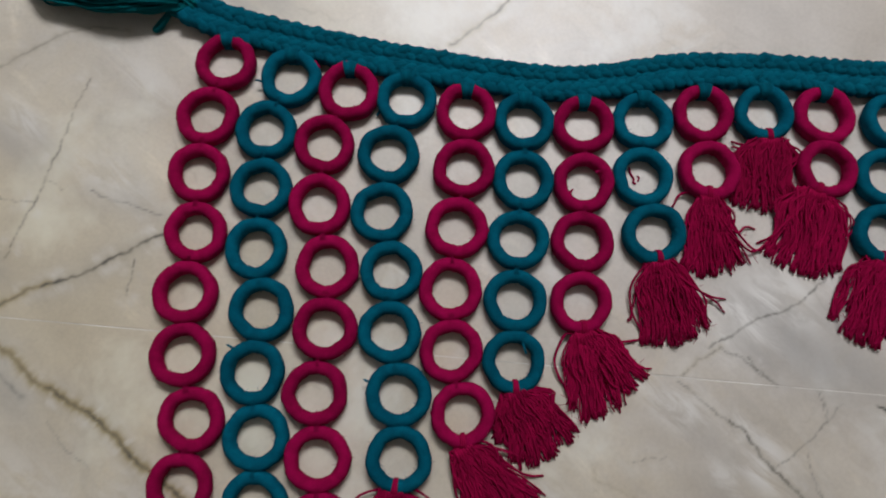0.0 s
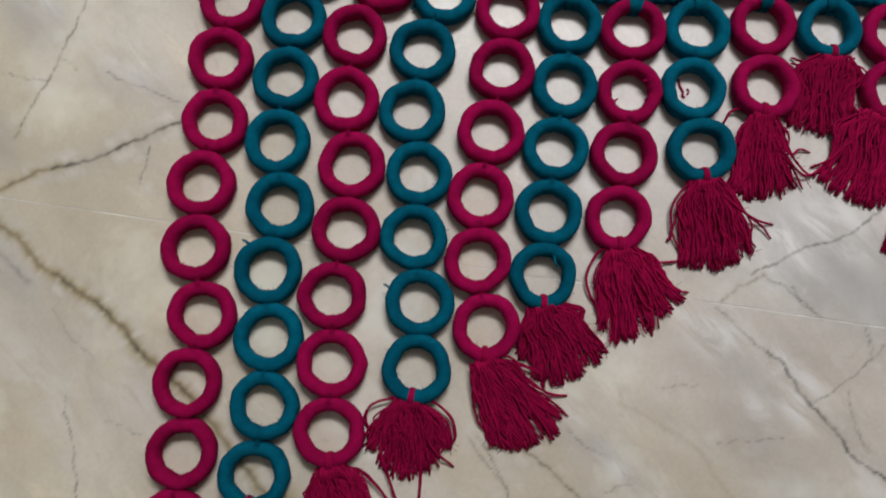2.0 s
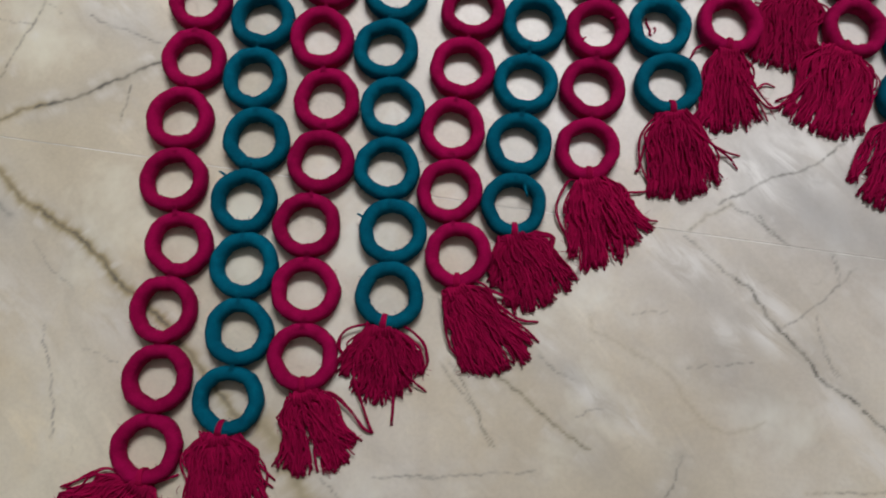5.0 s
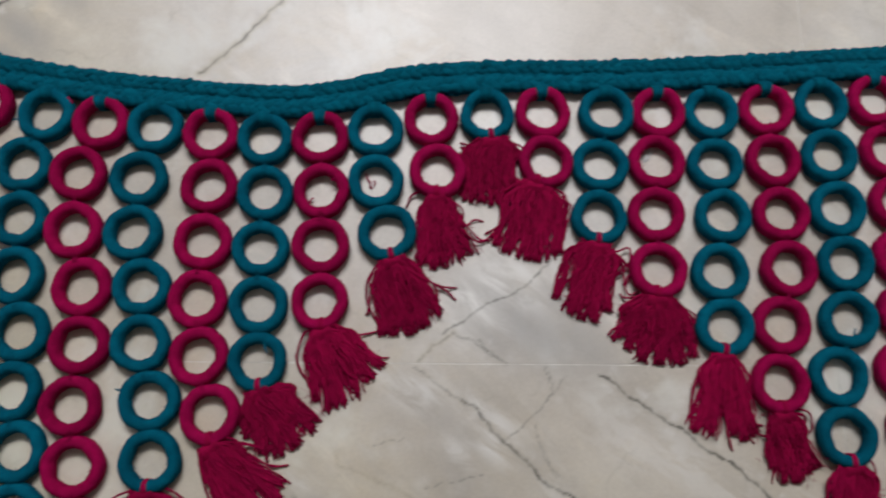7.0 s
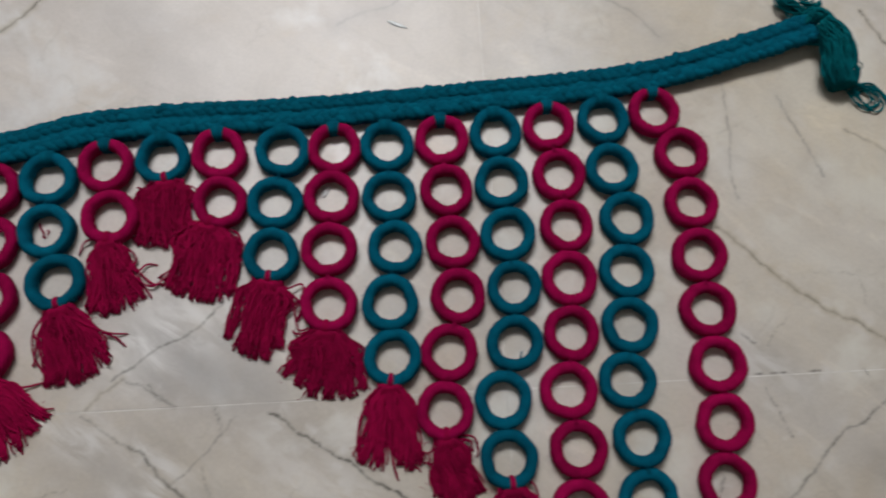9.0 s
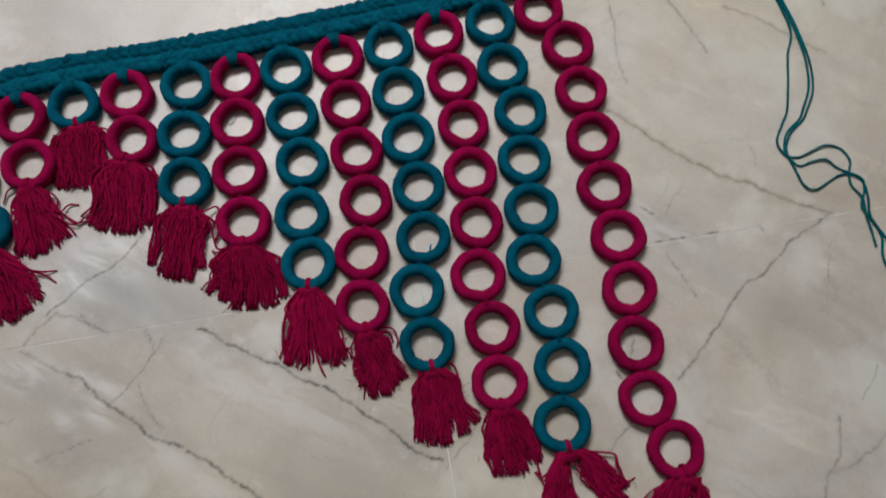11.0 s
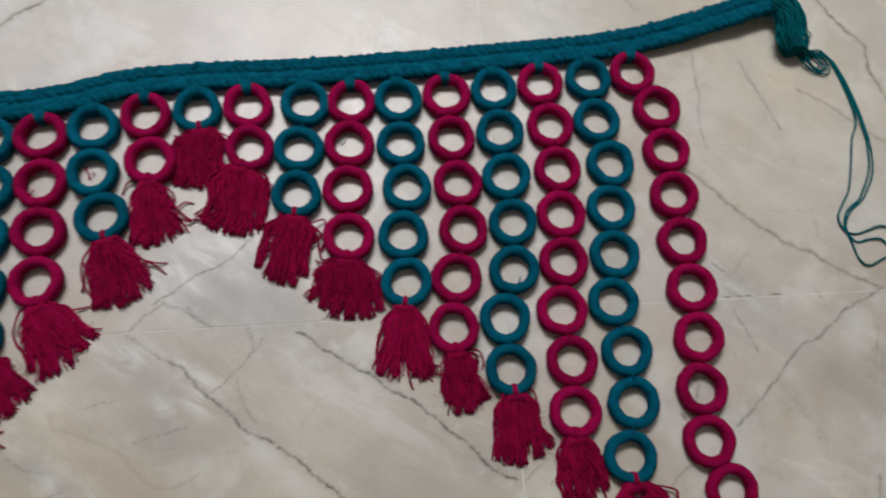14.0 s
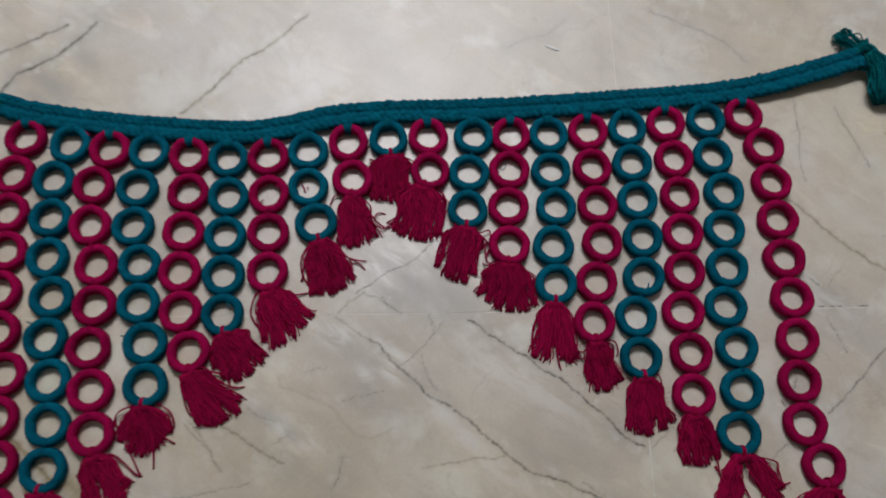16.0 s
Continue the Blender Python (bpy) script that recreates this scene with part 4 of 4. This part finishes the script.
hung(11, (0.0449, -0.0901), (0.034, -0.11), [(-0.001, -0.157, 0.0038), (0.008, -0.164, 0.0063), (0.022, -0.17, 0.0084), (0.036, -0.172, 0.0084), (0.049, -0.167, 0.0063)],
     [[(0.012, -0.132), (0.002, -0.143), (-0.007, -0.148)], [(0.046, -0.111), (0.057, -0.118), (0.058, -0.139), (0.056, -0.155)], [(0.018, -0.125), (0.005, -0.145), (-0.004, -0.151)]], 1.55)
hung(12, (0.0843, -0.1385), (0.081, -0.161), [(0.044, -0.202, 0.0031), (0.054, -0.214, 0.0058), (0.063, -0.219, 0.0075), (0.075, -0.222, 0.0071), (0.086, -0.215, 0.0053)],
     [[(0.096, -0.167), (0.107, -0.164), (0.107, -0.175), (0.1, -0.18)], [(0.097, -0.17), (0.106, -0.182), (0.101, -0.194)], [(0.099, -0.175), (0.102, -0.2), (0.112, -0.199)], [(0.065, -0.161), (0.056, -0.174), (0.049, -0.192), (0.043, -0.201)]], 1.5)
hung(13, (0.1281, -0.1829), (0.124, -0.206), [(0.089, -0.236, 0.0036), (0.098, -0.244, 0.0062), (0.11, -0.254, 0.008), (0.124, -0.257, 0.008), (0.14, -0.258, 0.0067), (0.151, -0.253, 0.004)],
     [[(0.114, -0.203), (0.101, -0.204), (0.097, -0.2)], [(0.14, -0.212), (0.149, -0.235), (0.155, -0.253)], [(0.116, -0.206), (0.1, -0.218), (0.09, -0.238)]], 1.3)
hung(14, (0.1760, -0.2299), (0.172, -0.252), [(0.145, -0.308, 0.0053), (0.155, -0.313, 0.0067), (0.174, -0.312, 0.0049), (0.182, -0.317, 0.0058), (0.192, -0.313, 0.0049)],
     [[(0.161, -0.254), (0.148, -0.272), (0.143, -0.292), (0.143, -0.308)], [(0.182, -0.257), (0.188, -0.273), (0.185, -0.291), (0.189, -0.303), (0.198, -0.306)], [(0.169, -0.289), (0.17, -0.311), (0.172, -0.324)], [(0.182, -0.262), (0.182, -0.285), (0.18, -0.303), (0.19, -0.319)], [(0.167, -0.258), (0.152, -0.276), (0.143, -0.299)]])
hung(15, (0.2132, -0.2749), (0.212, -0.298), [(0.202, -0.338, 0.004), (0.209, -0.349, 0.0062), (0.219, -0.349, 0.0062), (0.229, -0.342, 0.0062), (0.237, -0.339, 0.004)],
     [[(0.219, -0.295), (0.233, -0.297), (0.236, -0.306), (0.234, -0.313)], [(0.219, -0.297), (0.23, -0.3), (0.232, -0.308)], [(0.206, -0.305), (0.197, -0.321), (0.198, -0.332), (0.203, -0.339)], [(0.204, -0.311), (0.197, -0.314), (0.195, -0.312)]])
hung(16, (0.2591, -0.3160), (0.259, -0.339), [(0.238, -0.391, 0.0049), (0.248, -0.396, 0.0071), (0.259, -0.398, 0.0062), (0.275, -0.392, 0.0067), (0.284, -0.385, 0.0049)],
     [[(0.253, -0.338), (0.243, -0.35), (0.238, -0.367), (0.236, -0.389)], [(0.274, -0.335), (0.278, -0.345), (0.277, -0.368)]], 1.15)
hung(17, (0.3101, -0.3580), (0.306, -0.381), [(0.293, -0.429, 0.0053), (0.304, -0.431, 0.0067), (0.314, -0.431, 0.0062), (0.327, -0.425, 0.0053)],
     [[(0.301, -0.379), (0.289, -0.389), (0.289, -0.402), (0.285, -0.412), (0.288, -0.418)], [(0.318, -0.382), (0.326, -0.392), (0.325, -0.402)], [(0.323, -0.414), (0.325, -0.435), (0.327, -0.444)]], 1.25)
hung(18, (0.3519, -0.4005), (0.351, -0.424), [(0.322, -0.468, 0.0049), (0.329, -0.476, 0.0062), (0.339, -0.474, 0.004), (0.378, -0.473, 0.0049), (0.386, -0.469, 0.0049), (0.39, -0.459, 0.004)],
     [[(0.358, -0.424), (0.385, -0.431), (0.388, -0.441), (0.391, -0.454), (0.399, -0.453)], [(0.356, -0.44), (0.366, -0.458), (0.363, -0.473), (0.359, -0.475)], [(0.345, -0.446), (0.351, -0.459), (0.356, -0.473)], [(0.36, -0.426), (0.381, -0.44), (0.384, -0.451), (0.394, -0.457)], [(0.338, -0.431), (0.326, -0.437), (0.323, -0.432)]])
hung(19, (0.4358, -0.4378), (0.437, -0.462), [(0.39, -0.493, 0.0049), (0.399, -0.508, 0.0053), (0.408, -0.511, 0.0058), (0.415, -0.515, 0.0049), (0.442, -0.518, 0.0036), (0.448, -0.514, 0.0031)],
     [[(0.44, -0.466), (0.449, -0.481), (0.454, -0.495), (0.47, -0.505)], [(0.441, -0.47), (0.452, -0.493), (0.459, -0.502), (0.466, -0.499)], [(0.44, -0.485), (0.437, -0.499), (0.424, -0.508), (0.419, -0.513)], [(0.424, -0.5), (0.424, -0.508), (0.422, -0.521)]])


def hank(name, label, line, n, spread, seed, radius=0.0008, mat=None, loose=0.5, parent=None):
    """A bundle of loose threads along a line; spread gives the bundle's half width along it."""
    rng = random.Random(seed)
    soup = Soup()
    for k in range(n):
        a, r = rng.uniform(0, 6.283), math.sqrt(rng.random())
        ph, path = rng.uniform(0, 90), []
        pts = spline(line, 7)
        for i, p in enumerate(pts):
            t = i / (len(pts) - 1)
            w = np.interp(t, [s for s, _ in spread], [v for _, v in spread])
            along = (pts[min(i + 1, len(pts) - 1)] - pts[max(i - 1, 0)]).normalized()
            side = Vector((-along.y, along.x, 0)).normalized()
            q = p + side * w * (r * math.cos(a) + loose * noise.noise((ph, t * 3, 0))) + Vector((0, 0, w * 0.8 * (r * math.sin(a) + loose * noise.noise((ph, t * 3, 9)))))
            q.z = max(q.z, radius)
            path.append(q)
        soup.tube(path, radius, 5)
    return part(name, soup.mesh(name, mat or TEAL_THREAD), parent or hanging, label)


# the knotted ends of the band
hank("end_knot", "dark teal knot at the end of the band", [(0.566, 0.030, 0.015), (0.576, 0.038, 0.021), (0.587, 0.031, 0.019), (0.583, 0.018, 0.015), (0.572, 0.019, 0.013)], 26, [(0, 0.006), (1, 0.006)], 3, 0.0012)
hank("yarn_tuft", "bunched teal threads hanging off the knot", [(0.582, 0.030, 0.020), (0.591, 0.012, 0.019), (0.592, -0.010, 0.015), (0.593, -0.030, 0.011)], 170, [(0, 0.009), (0.35, 0.0135), (0.8, 0.0150), (1, 0.012)], 4, 0.0009)
hank("yarn_tuft", "frayed teal thread loops", [(0.580, 0.032, 0.020), (0.574, 0.045, 0.017), (0.566, 0.056, 0.012), (0.560, 0.068, 0.008)], 40, [(0, 0.006), (0.6, 0.010), (1, 0.009)], 5, loose=0.9)
hank("yarn_tuft", "short frayed teal thread ends", [(0.582, 0.034, 0.024), (0.580, 0.046, 0.018), (0.586, 0.055, 0.012)], 18, [(0, 0.004), (1, 0.006)], 6, loose=0.9)
for k, (dx, dy) in enumerate(((0.0, 0.0), (0.004, 0.003), (-0.003, 0.005), (0.007, -0.002))):
    hank("thread_loop", "loose teal thread loop", [(0.598 + dx, -0.026, 0.008), (0.606 + dx, -0.042 + dy, 0.004), (0.617 + dx, -0.051 + dy, 0.0025), (0.626 + dx, -0.045 + dy, 0.003), (0.620 + dx, -0.034 + dy, 0.004), (0.606, -0.024, 0.008)], 2, [(0, 0.001), (1, 0.001)], 20 + k, 0.0007)
for k in range(7):
    y = 0.024 - k * 0.006
    hank("thread_loop", "tiny frayed teal thread", [(0.605, y, 0.012), (0.613 + 0.002 * (k % 3), y - 0.001, 0.009), (0.615 + 0.002 * (k % 2), y - 0.006, 0.006), (0.606, y - 0.007, 0.007)], 1, [(0, 0.0), (1, 0.0)], 40 + k, 0.0006)


def trailing(points, radius=0.0010):
    line = [(x, y, 0.0011 + 0.0006 * (i % 3)) for i, (x, y) in enumerate(points)]
    soup = Soup().tube(spline(line, 10), radius, 7, 1.0, 0.35)
    part("trailing_thread", soup.mesh("trailing_thread", TEAL_THREAD), hanging, "long loose teal thread trailing over the floor")


trailing([(0.606, -0.030), (0.620, -0.024), (0.631, -0.029), (0.640, -0.052), (0.645, -0.083), (0.645, -0.106), (0.636, -0.125), (0.627, -0.152), (0.617, -0.178), (0.608, -0.191),
          (0.599, -0.205), (0.602, -0.218), (0.612, -0.2225), (0.622, -0.221), (0.639, -0.217), (0.652, -0.222), (0.657, -0.234), (0.652, -0.246), (0.651, -0.257), (0.656, -0.270), (0.654, -0.285), (0.654, -0.300), (0.653, -0.314)])
trailing([(0.606, -0.032), (0.622, -0.027), (0.634, -0.033), (0.643, -0.054), (0.648, -0.084), (0.650, -0.108), (0.650, -0.135), (0.644, -0.160), (0.632, -0.179), (0.625, -0.189),
          (0.610, -0.199), (0.603, -0.216), (0.611, -0.230), (0.624, -0.229), (0.636, -0.230), (0.644, -0.239), (0.652, -0.245), (0.661, -0.253), (0.661, -0.263), (0.653, -0.277), (0.657, -0.290), (0.661, -0.306), (0.656, -0.322), (0.656, -0.332), (0.661, -0.337), (0.669, -0.331)])
trailing([(0.606, -0.035), (0.624, -0.030), (0.636, -0.036), (0.645, -0.056), (0.650, -0.085), (0.652, -0.110), (0.653, -0.138), (0.647, -0.163), (0.635, -0.181), (0.628, -0.190),
          (0.614, -0.199), (0.6045, -0.214), (0.607, -0.233), (0.610, -0.249), (0.618, -0.2545), (0.632, -0.250), (0.643, -0.246), (0.653, -0.247), (0.662, -0.256), (0.661, -0.271), (0.657, -0.285), (0.660, -0.296), (0.665, -0.312), (0.670, -0.325), (0.669, -0.331)])
hank("end_knot", "dark teal knot at the end of the band", [(-0.440, 0.016, 0.012), (-0.452, 0.024, 0.018), (-0.462, 0.020, 0.016), (-0.456, 0.012, 0.012), (-0.446, 0.016, 0.012)], 22, [(0, 0.005), (1, 0.005)], 13, 0.0012)
hank("yarn_tuft", "bunched dark teal threads off the band's end", [(-0.452, 0.022, 0.016), (-0.480, 0.024, 0.020), (-0.515, 0.028, 0.020), (-0.550, 0.034, 0.014), (-0.572, 0.040, 0.010)], 170, [(0, 0.008), (0.3, 0.018), (0.8, 0.019), (1, 0.012)], 14, 0.0009)
hank("thread_loop", "small teal thread loop", [(-0.456, 0.018, 0.014), (-0.464, 0.010, 0.010), (-0.472, 0.004, 0.005), (-0.475, 0.000, 0.003), (-0.469, 0.001, 0.004), (-0.460, 0.012, 0.009)], 7, [(0, 0.0018), (1, 0.0018)], 15)


# small yarn ends that stick out of the wrapping
def stub(x, y, dx, dy, mat, z=0.008, length=0.005):
    d = Vector((dx, dy, 0)).normalized() * length
    near = min(CENTRES, key=lambda c: (c - Vector((x, y, 0))).length)
    away = (Vector((x, y, 0)) - near)
    p = near + away.normalized() * (RC + RA - 0.0004 if away.length > RC else RC - RA + 0.0004) + Vector((0, 0, z))
    soup = Soup().tube(spline([p - d * 0.5, p, p + d * 0.6 + Vector((0, 0, 0.001)), p + d + Vector((0.0006, -0.0006, 0.0002))], 4), lambda t: 0.0011 - 0.0005 * t, 6)
    part("yarn_end", soup.mesh("yarn_end", mat), hanging)


stub(-0.2905, -0.262, -1, 0.5, TEAL)
stub(-0.2065, -0.150, 1, 0.2, MAGENTA, 0.010)
stub(-0.2510, -0.054, -1, 0.1, MAGENTA)
stub(-0.3855, -0.040, -0.8, 0.1, TEAL)
stub(-0.180, -0.228, 0.3, -1, TEAL, 0.011, 0.006)
stub(-0.128, -0.100, 1, 0.3, MAGENTA, 0.010)
stub(-0.3440, -0.026, -0.6, 0.8, MAGENTA, 0.010)
stub(-0.3930, -0.237, -0.8, 0.4, TEAL, 0.010)
stub(0.040, -0.055, -0.6, -0.6, MAGENTA, 0.004, 0.006)
stub(0.187, -0.1075, 0.6, -0.4, TEAL, 0.004, 0.006)
stub(0.2365, -0.0605, 0.3, -0.9, MAGENTA, 0.004, 0.006)
stub(0.277, -0.240, 0.2, 0.9, TEAL, 0.006, 0.007)
stub(-0.1475, -0.1165, 0.4, 0.8, MAGENTA, 0.003, 0.006)
stub(0.331, -0.057, 0.7, 0.4, MAGENTA, 0.004, 0.006)
stub(-0.2975, -0.060, 0.5, 0.8, TEAL, 0.003, 0.006)


# ---- small things on the floor ----
def scrap(name, points, radius, mat, label, category):
    soup = Soup().tube(spline([(x, y, radius + 0.0002) for x, y in points], 5), radius, 6)
    tagged(new(name, soup.mesh(name, mat)), label, category)


scrap("yarn_scrap", [(-0.103, -0.093), (-0.102, -0.098), (-0.0995, -0.102), (-0.100, -0.105), (-0.098, -0.106)], 0.0008, CRIMSON, "short scrap of crimson yarn on the marble", "yarn scrap")
scrap("yarn_scrap", [(-0.0965, -0.104), (-0.0955, -0.101), (-0.0970, -0.0995)], 0.0006, CRIMSON, "tiny curl of crimson yarn on the marble", "yarn scrap")


# added glossy sliver that stands in for a bright glint on the stone
def sliver(x, y, length, width, turn):
    v, n = [], 9
    for i in range(n):
        t = i / (n - 1) * 2 - 1
        w = width / 2 * math.sqrt(max(1 - t * t, 0.05))
        for z in (0.0001, 0.0006):
            v += [(t * length / 2, -w, z), (t * length / 2, w, z)]
    f = []
    for i in range(n - 1):
        a, b = 4 * i, 4 * i + 4
        f += [(a + 2, b + 2, b + 3, a + 3), (a, a + 1, b + 1, b), (a, b, b + 2, a + 2), (a + 1, a + 3, b + 3, b + 1)]
    f += [(0, 2, 3, 1), (4 * n - 4, 4 * n - 3, 4 * n - 1, 4 * n - 2)]
    ob = new("plastic_sliver", mesh_of("plastic_sliver", v, f, SLIVER))
    ob.matrix_world = pose(x, y, 0, 0, 0, turn)
    tagged(ob, "small shiny white sliver added for a bright glint on the marble", "plastic scrap")


sliver(0.2035, 0.067, 0.019, 0.0036, -26)
sliver(0.131, -0.085, 0.013, 0.0055, 60)

# ceiling lamp, above and ahead of the hanging
lamp = tagged(new("ceiling_lamp"), "flat white ceiling lamp with a lit diffuser", "ceiling lamp")
lamp.matrix_world = pose(0.02, 1.40, 2.70)
part("lamp_body", box("lamp_body", (-0.69, -0.34, -0.05), (0.69, 0.34, 0), WHITE), lamp)
part("diffuser", box("diffuser", (-0.66, -0.31, -0.058), (0.66, 0.31, -0.05), lamp_m), lamp)

# ---- floor tiles ----
blank = {}
for iy in range(-4, 4):
    for ix in range(-2, 2):
        x, y = ix * TILE_X, iy * TILE_Y
        if ix in (-1, 0) and iy in (-1, 0):
            part("tile", worked_tile(x, y, 0.0014, 0.03 if (ix, iy) == (0, 0) else 0.0), floor)
        else:
            if not blank:
                blank["tile"] = box("tile", (JOINT / 2, JOINT / 2, -0.0003), (TILE_X - JOINT / 2, TILE_Y - JOINT / 2, 0), MARBLE)
            part("tile", blank["tile"], floor, "", pose(x, y, 0))
